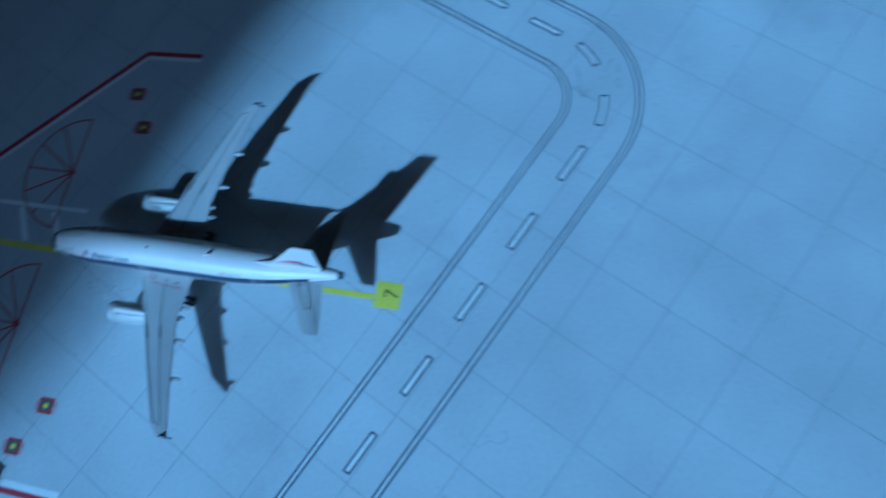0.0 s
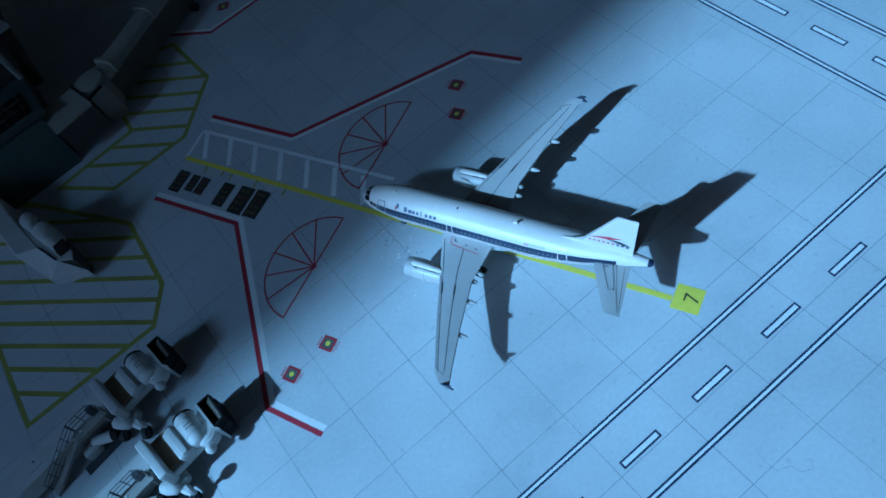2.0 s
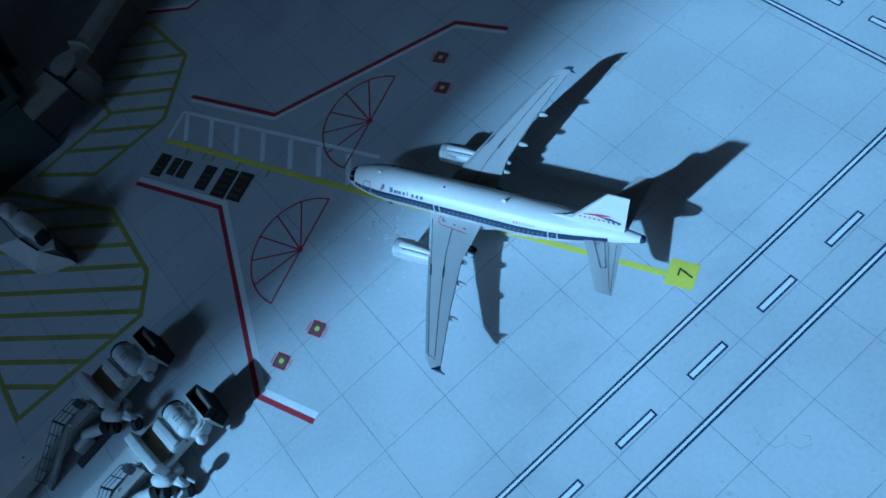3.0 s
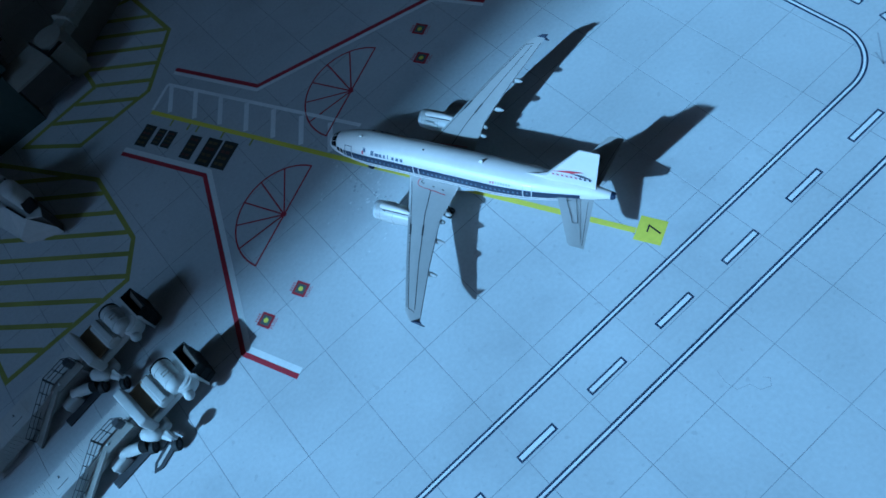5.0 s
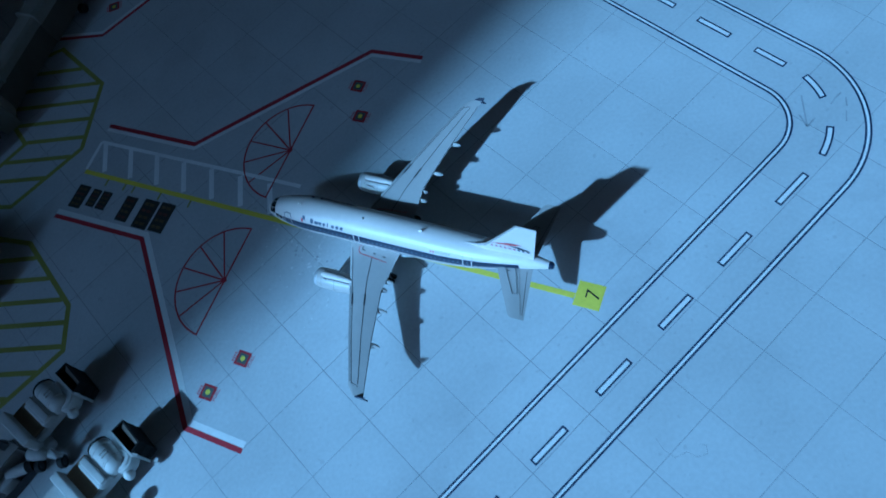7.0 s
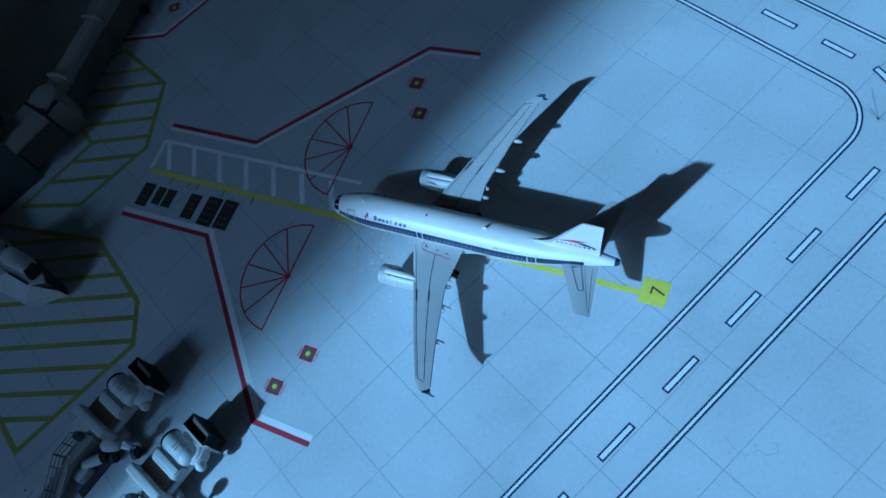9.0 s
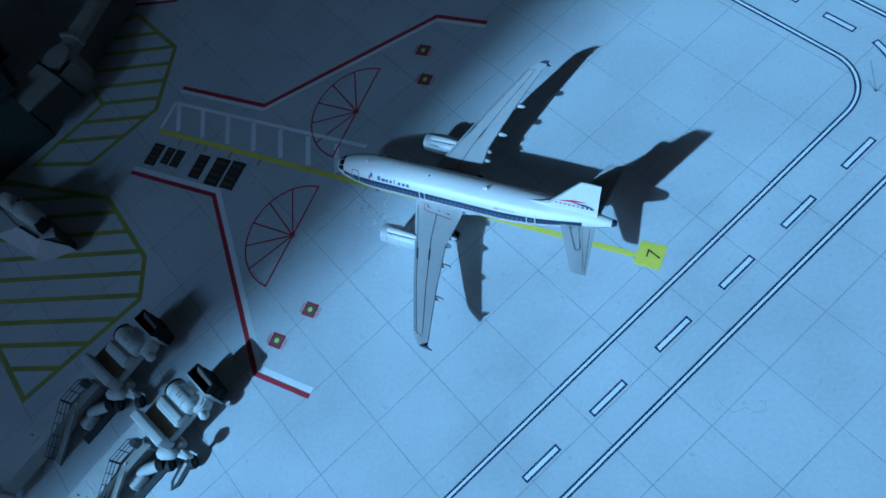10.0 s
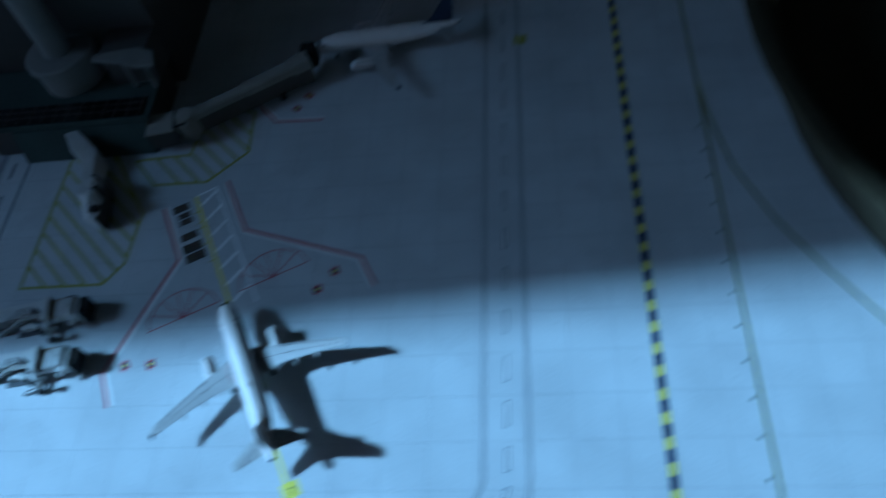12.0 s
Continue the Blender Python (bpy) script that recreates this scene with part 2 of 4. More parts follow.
def ribbon(points, width, z0, z1, shift=0.0, closed=False, bm=None):
    """A strip of paint along a line; shift moves it to the left of its run."""
    bm = bm or bmesh.new()
    pts = [Vector(p) for p in points]
    n = len(pts)
    left, right = [], []
    for i, p in enumerate(pts):
        a = pts[i - 1] if i or closed else None
        b = pts[(i + 1) % n] if i < n - 1 or closed else None
        da = (p - a).normalized() if a is not None else (b - p).normalized()
        db = (b - p).normalized() if b is not None else da
        na, nb = Vector((-da.y, da.x)), Vector((-db.y, db.x))
        mitre = na + nb
        mitre = mitre / max(mitre.length_squared / 2, 0.3)
        left.append(p + mitre * (shift + width / 2))
        right.append(p + mitre * (shift - width / 2))
    rings = [((l.x, l.y, z0), (l.x, l.y, z1), (r.x, r.y, z1), (r.x, r.y, z0)) for l, r in zip(left, right)]
    if closed:
        rings.append(rings[0])
    return loft(rings, True, not closed, bm)


def arc(cx, cy, r, a0, a1, steps):
    return [(cx + r * math.cos(radians(a0 + (a1 - a0) * i / steps)), cy + r * math.sin(radians(a0 + (a1 - a0) * i / steps))) for i in range(steps + 1)]


# ---- the room: table, floor, walls with the window, ceiling ----
def structure(name, bm, mat, label, category, soft=0):
    return tagged(part(name, bm, mat, soft=soft), label, category, kind="structure")


structure("floor", box(-1620, 2200, -2200, 2200, -790, -750), "floorwood", "brown wooden floor of the room", "floor")
structure("ceiling", box(-1620, 2200, -2200, 2200, 1850, 1890), "ceiling", "plain ceiling of the dim room", "ceiling")
structure("wall_east", box(2200, 2300, -2200, 2200, -750, 1850), "wall", "plain painted wall of the dim room", "wall")
structure("wall_north", box(-1620, 2200, 2200, 2300, -750, 1850), "wall", "plain painted wall of the dim room", "wall")
structure("wall_south", box(-1620, 2200, -2300, -2200, -750, 1850), "wall", "plain painted wall of the dim room", "wall")
JAMB, LEAN = -33.0, -0.02     # edge of the opening 1.1 m above the sheet, and its lean
wall = bmesh.new()
for y0, y1, z0, z1 in ((-2200, 2200, -750, 150), (-2200, -1250, 150, 1500), (-2200, 2200, 1500, 1850)):
    box(-1720, -1620, y0, y1, z0, z1, bm=wall)
loft([[(x, JAMB + LEAN * (z - 1100), z) for x in (-1720, -1620)] + [(x, 2200, z) for x in (-1620, -1720)] for z in (150, 1500)], True, True, wall)
structure("wall_west", wall, "wall", "painted wall with an open window that lets in daylight", "wall")

table = thing("table", place(0, 0, 0), "large dark green covered table carrying the model airport", "table")
part("tabletop", box(-620, 620, -420, 720, -26, -2.2, 3), "table", table)
for lx in (-580, 580):
    for ly in (-380, 680):
        part("leg", box(lx - 25, lx + 25, ly - 25, ly + 25, -749, -26, 3), "table", table)

# ---- the apron: a printed mat of concrete slabs with its markings ----
GX, GY, PITCH = -86.17, 18.14, 19.88
MAT_W, MAT_E, MAT_S, MAT_N = -277.5, 330.0, -262.0, 420.0
ground = structure("ground", box(MAT_W, MAT_E, MAT_S, MAT_N, -2.0, -0.03), "joint", "pale concrete apron sheet with printed stand and taxiway markings", "ground")

Z = 0.03            # paint thickness above the slabs


def paint(name, bm, mat, label=""):
    return part(name, bm, mat, ground, label)


def bordered(points, width, border, closed=False, core="white"):
    """A white line between two dark borders."""
    paint("taxiway_line", ribbon(points, width, -0.06, Z, 0, closed), "ink", "white taxiway edge line with dark borders")
    paint("line_core", ribbon(points, width - 2 * border, -0.05, Z + 0.03, 0, closed), core)


# taxiway that runs east, bends and runs north
inner = [(MAT_W + 60, 10.0)] + arc(2.5, 24.0, 14.0, -90, 0, 14) + [(16.5, 330)]
outer = [(MAT_W + 60, -9.6)] + arc(2.5, 23.0, 32.6, -90, 0, 20) + [(35.1, 330)]
bordered(inner, 1.75, 0.55)
bordered(outer, 1.75, 0.55)
DASH = 11.74


def dash(points, core="white"):
    paint("taxiway_dash", ribbon(points, 2.1, -0.06, Z), "ink", "white dash with a dark border")
    a, b = Vector(points[0]), Vector(points[-1])
    cut = [tuple(a + (Vector(points[1]) - a).normalized() * 0.5)] + list(points[1:-1]) + [tuple(b + (Vector(points[-2]) - b).normalized() * 0.5)]
    paint("dash_core", ribbon(cut, 1.1, -0.05, Z + 0.03), core)


for k in range(-0, 10):
    dash([(-k * 23.142 - DASH, 0), (-k * 23.142, 0)])
dash(arc(2.5, 24.0, 24.1, -79, -56, 6))
dash(arc(2.5, 24.0, 24.1, -33, -12, 6))
for y0, y1 in ((25.3, 35.3), (43.9, 55.4), (64.1, 76.1)):
    dash([(26.2, y0), (26.2, y1)])
for k in range(10):
    dash([(26.2, 87.1 + 22.6 * k), (26.2, 99.0 + 22.6 * k)])

# west service taxiway
bordered([(-249.5, MAT_S + 40), (-249.5, 320)], 1.5, 0.45, False, "worn")
bordered([(-268.0, MAT_S + 40), (-268.0, 320)], 1.5, 0.45, False, "worn")
for k in range(-6, 8):
    dash([(-259.0, 151.5 + 24.2 * k), (-259.0, 163.2 + 24.2 * k)], "worn")

# stand lines: red outside, white inside
upper = [(-123.5, 186.4), (-107.3, 153.0), (-44.0, 132.0), (-35.6, 115.5)]
lower = [(-156.1, 170.6), (-139.6, 137.2), (-163.3, 74.9), (-155.4, 57.6)]
paint("red_line", ribbon(upper, 1.5, -0.06, Z, 0.2), "red", "red stand boundary line")
paint("white_line", ribbon(upper, 1.3, -0.06, Z, -1.3), "white", "white stand boundary line")
paint("red_line", ribbon(lower, 1.5, -0.06, Z, -0.3), "red", "red stand boundary line")
paint("white_line", ribbon(lower, 1.8, -0.06, Z, 1.45), "white", "white stand boundary line")

# lead-in line and stand number
AXIS0, AXIS1 = Vector((-139.7, 177.2)), Vector((-65.4, 22.0))
paint("lead_in_line", ribbon([AXIS0, AXIS1], 1.6, -0.06, Z + 0.02), "yellow", "yellow stand lead-in line")
ax = (AXIS1 - AXIS0).normalized()
across = Vector((-ax.y, ax.x))
c = Vector((-62.9, 19.1))
paint("stand_number_square", slab([tuple(c + ax * u * 3.55 + across * v * 3.6) for u, v in ((-1, -1), (1, -1), (1, 1), (-1, 1))], -0.06, Z + 0.03), "yellow", "yellow square with a black stand number")


def lettering(text, size, m, mat, parent, name="lettering", label="", thin=0.0):
    cu = bpy.data.curves.new(name, "FONT")
    cu.body, cu.size, cu.offset, cu.extrude, cu.align_x, cu.align_y = text, size * MM, thin * MM, 0.00002, "CENTER", "CENTER"
    ob = bpy.data.objects.new(name, cu)
    scene.collection.objects.link(ob)
    me = bpy.data.meshes.new_from_object(ob.evaluated_get(bpy.context.evaluated_depsgraph_get()))
    bpy.data.objects.remove(ob)
    me.materials.clear()
    me.materials.append(M[mat])
    out = new(name, me)
    out.parent, out.matrix_basis = parent, m
    if label:
        out["label"] = label
    return out


lettering("7", 5.6, place(c.x + 0.8, c.y - 0.8, 0.1, math.degrees(math.atan2(ax.y, ax.x)) + 90), "black", ground, "stand_number", "black stand number 7", -0.06)

# ladder of the walkway beside the lead-in line
paint("walkway_rail", ribbon([(-129.0, 182.9), (-93.4, 110.1)], 1.3, -0.06, Z), "faded", "white walkway rail")
paint("walkway_rail", ribbon([(-129.0, 182.9), (-138.9, 177.6)], 1.2, -0.07, Z - 0.01), "faded", "white walkway rail")
for i in range(7):
    p = Vector((-128.3 + 4.83 * i, 181.2 - 10.33 * i))
    q = Vector((-135.0 + 4.83 * i, 171.0 - 10.15 * i))
    paint("walkway_rung", ribbon([p, q], 1.7, -0.07, Z - 0.01), "faded", "white walkway rung")

for x, y in ((-134.9, 167.2), (-131.6, 160.3), (-129.9, 156.8), (-125.2, 146.9), (-119.9, 135.9)):
    q = Vector((x, y)) - across * 0.2
    paint("lead_in_tick", ribbon([q, q - across * 3.2], 0.7, -0.065, Z - 0.01), "hatch", "short yellow tick beside the lead-in line")

# turning fans
FAN = 17.9
for fx, fy in ((-87.1, 123.7), (-129.5, 103.1)):
    base = 25.0

    def rim(a):
        r = FAN - 2.4 * math.sin(radians(a)) ** 1.3 if 0 < a < 180 else FAN
        return (fx + r * math.cos(radians(base + a)), fy + r * math.sin(radians(base + a)))

    paint("fan_outline", ribbon([rim(180 * i / 28) for i in range(29)], 0.52, -0.06, Z, 0, True), "red", "thin red half circle with spokes")
    for s in (30, 60, 90, 120, 150):
        paint("fan_spoke", ribbon([(fx, fy), rim(s)], 0.5, -0.065, Z - 0.01), "red")
    paint("fan_hub", slab(arc(fx, fy, 0.8, 0, 330, 11), -0.06, Z + 0.02), "red")


def pit(x, y, turn):
    """Fuel pit marking: red square, dark square, yellow disc, two rows of small unreadable writing."""
    m = place(x, y, 0, turn)
    part("fuel_pit_border", box(-2.15, 2.15, -2.15, 2.15, -0.06, Z), "red", ground, "red square border of a fuel pit marking", m)
    part("fuel_pit_square", box(-1.45, 1.45, -1.45, 1.45, -0.05, Z + 0.03), "pit", ground, "", m)
    part("fuel_pit_disc", slab(arc(0, 0, 0.75, 0, 345, 23), -0.04, Z + 0.06), "yellow", ground, "yellow disc", m)
    lettering("FUEL", 1.7, m @ place(0, -2.8, Z + 0.02), "rose", ground, "pit_lettering", "small red lettering FUEL")
    for side in (1,):
        for i in range(4):
            part("writing_bar", box(-1.5 + i * 0.75, -1.05 + i * 0.75, side * 2.75 - 0.38, side * 2.75 + 0.38, -0.06, Z), "rose", ground, "", m)


for x, y in ((-56.4, 124.8), (-63.9, 114.9), (-140.1, 78.5), (-153.1, 78.3)):
    pit(x, y, 25.5)
for x, y in ((-85.6, 246.0), (-91.5, 236.6)):
    pit(x, y, 60)

# dark equipment panels with yellow codes
for x, y, w, d in ((-146.3, 169.7, 4.9, 8.7), (-143.2, 164.9, 3.6, 6.6), (-141.3, 160.9, 3.9, 6.8), (-137.5, 151.3, 4.8, 9.2), (-134.1, 144.1, 5.9, 10.6), (-131.0, 138.3, 5.6, 10.6)):
    m = place(x, y, 0, 25.5)
    part("equipment_panel", box(-d / 2, d / 2, -w / 2, w / 2, -0.06, Z), "black", ground, "black panel with faint yellow codes", m)
    for i in range(4):
        u = -d * 0.38 + i * d * 0.22
        for v, wide in ((-0.26, 0.3), (0.12, 0.24)):
            part("code_bar", box(u, u + d * 0.1, w * v, w * (v + wide), -0.05, Z + 0.03), "code" if (i + round(x)) % 3 else "rust", ground, "", m)


# hatched no-parking areas
def hatched(outline, ends, first, step, count, slant):
    paint("hatch_border", ribbon(outline, 1.7, -0.06, Z, 0, True), "hatch", "worn yellow border of a hatched area")
    n = len(outline)
    d = Vector((math.cos(slant), math.sin(slant)))
    for k in range(count):
        o = first + step * k
        hits = []
        for i in range(n):
            a, b = Vector(outline[i]), Vector(outline[(i + 1) % n])
            e = b - a
            den = d.x * e.y - d.y * e.x
            if abs(den) < 1e-9:
                continue
            w = a - o
            t, u = (w.x * e.y - w.y * e.x) / den, (w.x * d.y - w.y * d.x) / den
            if 0 <= u < 1:
                hits.append(t)
        hits.sort()
        for t0, t1 in zip(hits[::2], hits[1::2]):
            if t1 - t0 > 4:
                paint("hatch_stripe", ribbon([o + d * (t0 + 0.8), o + d * (t1 - 0.8)], 1.7, -0.065, Z - 0.01), "hatch")


hatched([(-168.0, 168.0), (-169.6, 136.5), (-178.5, 124.4), (-224.5, 124.6), (-222.8, 222.0), (-206.0, 228.0)], None, Vector((-222.8, 136.9)), Vector((0, 11.0)), 12, radians(-44.5))
hatched([(-116.8, 236.0), (-115.2, 206.4), (-135.6, 187.0), (-166.0, 187.4), (-182.0, 206.0), (-171.0, 206.8), (-149.4, 207.6), (-148.6, 219.0), (-135.0, 244.0)], None, Vector((-110.6, 213.8)), Vector((-5.6, -5.6)), 7, radians(134.0))

# holding line: black with yellow blocks, and yellow taxi lines beyond it
paint("holding_line", ribbon([(90.0, MAT_S + 40), (90.0, 345)], 3.6, -0.06, Z), "ink", "black line with yellow blocks")
for k in range(38):
    y = -60 + k * 14.0 * 0.74
    for s in (-0.9, 0.9):
        paint("holding_block", box(90 + s - 0.62, 90 + s + 0.62, y, y + 4.9, -0.05, Z + 0.03), "yellow")
for pts in ([(128.0, MAT_S + 40), (128.0, 340)], [(128.0, 232), (130.5, 206), (137, 172), (150, 140), (166, 112), (186, 82), (205, 56), (228, 25)]):
    paint("taxi_line", ribbon(pts, 1.6, -0.06, Z), "ink", "yellow taxi centre line with a dark border")
    for s in (-0.45, 0.45):
        paint("taxi_line_core", ribbon(pts, 0.42, -0.05, Z + 0.03, s), "hatch")
for k in range(12):
    paint("taxi_light", slab(arc(124.6, 20.9 + 16.3 * k, 0.9, 0, 330, 11), -0.05, Z + 0.03), "pit")

# markings of the next stand
far = [(-118, 246), (-102.3, 227.8), (-74.9, 226.6)]
paint("red_line", ribbon(far, 1.3, -0.06, Z, -0.3), "red", "red stand boundary line")
paint("white_line", ribbon(far, 1.3, -0.06, Z, 1.1), "white", "white stand boundary line")
paint("stand_number_square", box(32.5, 40, 272.5, 280, -0.06, Z + 0.03), "hatch", "yellow square of a stand number")

# scuffs of use
for pts, w in (([(20.0, 15.7), (12.4, 8.5)], 0.45), ([(14.4, 12.3), (12.4, 8.5)], 0.5), ([(15.9, 8.6), (12.4, 8.5)], 0.5), ([(22.1, 8.1), (24.7, 8.4), (26.8, 8.3)], 0.4), ([(26.3, 6.5), (24.0, 4.6)], 0.4), ([(22.6, 3.8), (19.7, 1.8)], 0.35),
               ([(-80.0, -16.9), (-80.8, -19.9), (-80.4, -22.9), (-77.5, -24.0), (-76.9, -26.4), (-74.6, -27.5), (-73.3, -26.1), (-74.3, -24.8)], 0.12)):
    paint("scuff", ribbon(pts, w, -0.065, Z - 0.01), "scuff", "faint grey scuff")

# dust on the sheet beside the aircraft
rng = random.Random(4)
dust, grit = bmesh.new(), bmesh.new()
for i in range(150):
    a = rng.uniform(0, 6.28)
    wide = i % 3 == 0
    x, y, r = rng.gauss(-107.0, 11.0 if wide else 4.6), rng.gauss(90.0, 13.0 if wide else 6.5), rng.choice((0.1, 0.14, 0.2, 0.3, 0.42)) * rng.uniform(0.7, 1.2)
    slab([(x + r * rng.uniform(0.5, 1.4) * math.cos(a + k * 1.05), y + r * rng.uniform(0.4, 1.2) * math.sin(a + k * 1.05)) for k in range(6)], 0.0, rng.uniform(0.03, 0.10), grit if i % 5 == 1 else dust)
tagged(paint("dark_grit", grit, "scuff", "dark grit specks"), kind="stuff")
tagged(paint("dust_flecks", dust, "fleck", "pale dust flecks"), kind="stuff")


# ---- airliner models, in millimetres: nose at the origin, body along -x ----
AXIS = 11.1
STATIONS = [(2.3, 0.15, 0.15, -1.2), (1.9, 1.2, 1.15, -1.1), (0.9, 2.15, 2.1, -0.9), (-0.9, 3.05, 3.1, -0.6), (-3.3, 3.7, 3.85, -0.4),
            (-6.6, 4.35, 4.5, -0.2), (-10.0, 4.8, 4.95, -0.05), (-13.0, 5.05, 5.3, 0), (-20, 5.05, 5.3, 0), (-28, 5.05, 5.3, 0), (-36, 5.05, 5.3, 0), (-44, 5.05, 5.3, 0),
            (-52.0, 5.05, 5.3, 0.0), (-57.0, 4.85, 4.95, 0.22), (-62.0, 4.55, 4.45, 0.7), (-67.0, 4.0, 3.8, 1.3), (-72.0, 3.2, 3.05, 1.95),
            (-77.0, 2.3, 2.2, 2.55), (-81.0, 1.55, 1.5, 2.95), (-84.0, 0.95, 0.9, 3.2), (-84.6, 0.6, 0.55, 3.25)]


def body(x):
    """Half width, half height and axis height of the fuselage at a station."""
    xs = [s[0] for s in STATIONS][::-1]
    return tuple(float(np.interp(x, xs, [s[k] for s in STATIONS][::-1])) for k in (1, 2, 3))


def skin_point(x, angle, off=0.0):
    w, h, c = body(x)
    a = radians(angle)
    return (x, (w + off) * math.cos(a), AXIS + c + (h + off) * math.sin(a))


def patch(x0, x1, a0, a1, off=0.04, nx=2, na=2, sides=(1, -1), bm=None):
    """A thin piece of skin between two stations and two angles above the waist, on both sides."""
    bm = bm or bmesh.new()
    for s in sides:
        rows = []
        for i in range(nx + 1):
            x = x0 + (x1 - x0) * i / nx
            row = []
            for j in range(na + 1):
                p = skin_point(x, a0 + (a1 - a0) * j / na, off)
                row.append(bm.verts.new((p[0], p[1] * s, p[2])))
            rows.append(row)
        for r, q in zip(rows, rows[1:]):
            for j in range(na):
                bm.faces.new((r[j], r[j + 1], q[j + 1], q[j]))
    return bm


def foil(le, te, z, thick, n=7):
    """A ring of a wing section between its leading and trailing edge: (x, y) each."""
    up, low = [], []
    for i in range(n + 1):
        f = (1 - math.cos(math.pi * i / n)) / 2
        t = thick * 2.6 * (0.30 * math.sqrt(f) - 0.13 * f - 0.17 * f * f)
        p = (le[0] + (te[0] - le[0]) * f, le[1] + (te[1] - le[1]) * f)
        up.append((p[0], p[1], z + t))
        low.append((p[0], p[1], z - t * 0.6))
    return up + low[-2:0:-1]


BANK = -0.9          # the wings sit slightly askew
WING = [(2.0, -24.2, -41.6, 7.7, 2.0), (5.0, -26.2, -41.3, 8.1, 1.9), (15.5, -31.0, -41.0, 9.3, 1.25), (30.0, -37.5, -44.6, 11.0, 0.75), (43.2, -44.0, -48.6, 12.6, 0.42), (45.3, -46.3, -49.2, 12.8, 0.3)]


def wing_z(x, y):
    ys = [w[0] for w in WING]
    le, te, z, th = (float(np.interp(y, ys, [w[k] for w in WING])) for k in (1, 2, 3, 4))
    f = min(max((x - le) / (te - le), 0.0), 1.0)
    return z + th * 2.6 * (0.30 * math.sqrt(f) - 0.13 * f - 0.17 * f * f)


def wing_at(f, y):
    ys = [w[0] for w in WING]
    le, te = (float(np.interp(y, ys, [w[k] for w in WING])) for k in (1, 2))
    return le + (te - le) * f


def line_on_wing(f0, f1, y0, y1, s, width, off=0.03, n=14, bm=None):
    """A thin line over the wing's top, from one share of the chord to another."""
    bm = bm or bmesh.new()
    rows = []
    for i in range(n + 1):
        y = y0 + (y1 - y0) * i / n
        x = wing_at(f0 + (f1 - f0) * i / n, y)
        if abs(y1 - y0) > abs(wing_at(f1, y1) - wing_at(f0, y0)) * 0.4:
            a, b = (x - width / 2, y), (x + width / 2, y)
        else:
            a, b = (x, y - width / 2), (x, y + width / 2)
        rows.append([bm.verts.new((p[0], p[1] * s, wing_z(*p) + off)) for p in (a, b)])
    for r, q in zip(rows, rows[1:]):
        bm.faces.new((r[0], r[1], q[1], q[0]))
    return bm


def strip_on_wing(points, s, width, off):
    """A thin strip over the wing's top through points of the plan."""
    bm = bmesh.new()
    rows = []
    for i, p in enumerate(points):
        a, b = Vector(points[max(i - 1, 0)]), Vector(points[min(i + 1, len(points) - 1)])
        side = Vector((a.y - b.y, b.x - a.x)).normalized() * width / 2
        rows.append([bm.verts.new((q.x, q.y * s, wing_z(q.x, q.y) + off)) for q in (Vector(p) + side, Vector(p) - side)])
    for r, q in zip(rows, rows[1:]):
        bm.faces.new((r[0], r[1], q[1], q[0]))
    return bm


def revolve(profile, centre, sides=20, squash=1.0, bm=None):
    """A round body along x from (x, radius) pairs."""
    rings = [[(centre[0] + x, centre[1] + r * math.cos(2 * math.pi * k / sides), centre[2] + r * squash * math.sin(2 * math.pi * k / sides)) for k in range(sides)] for x, r in profile]
    return loft(rings, True, True, bm)


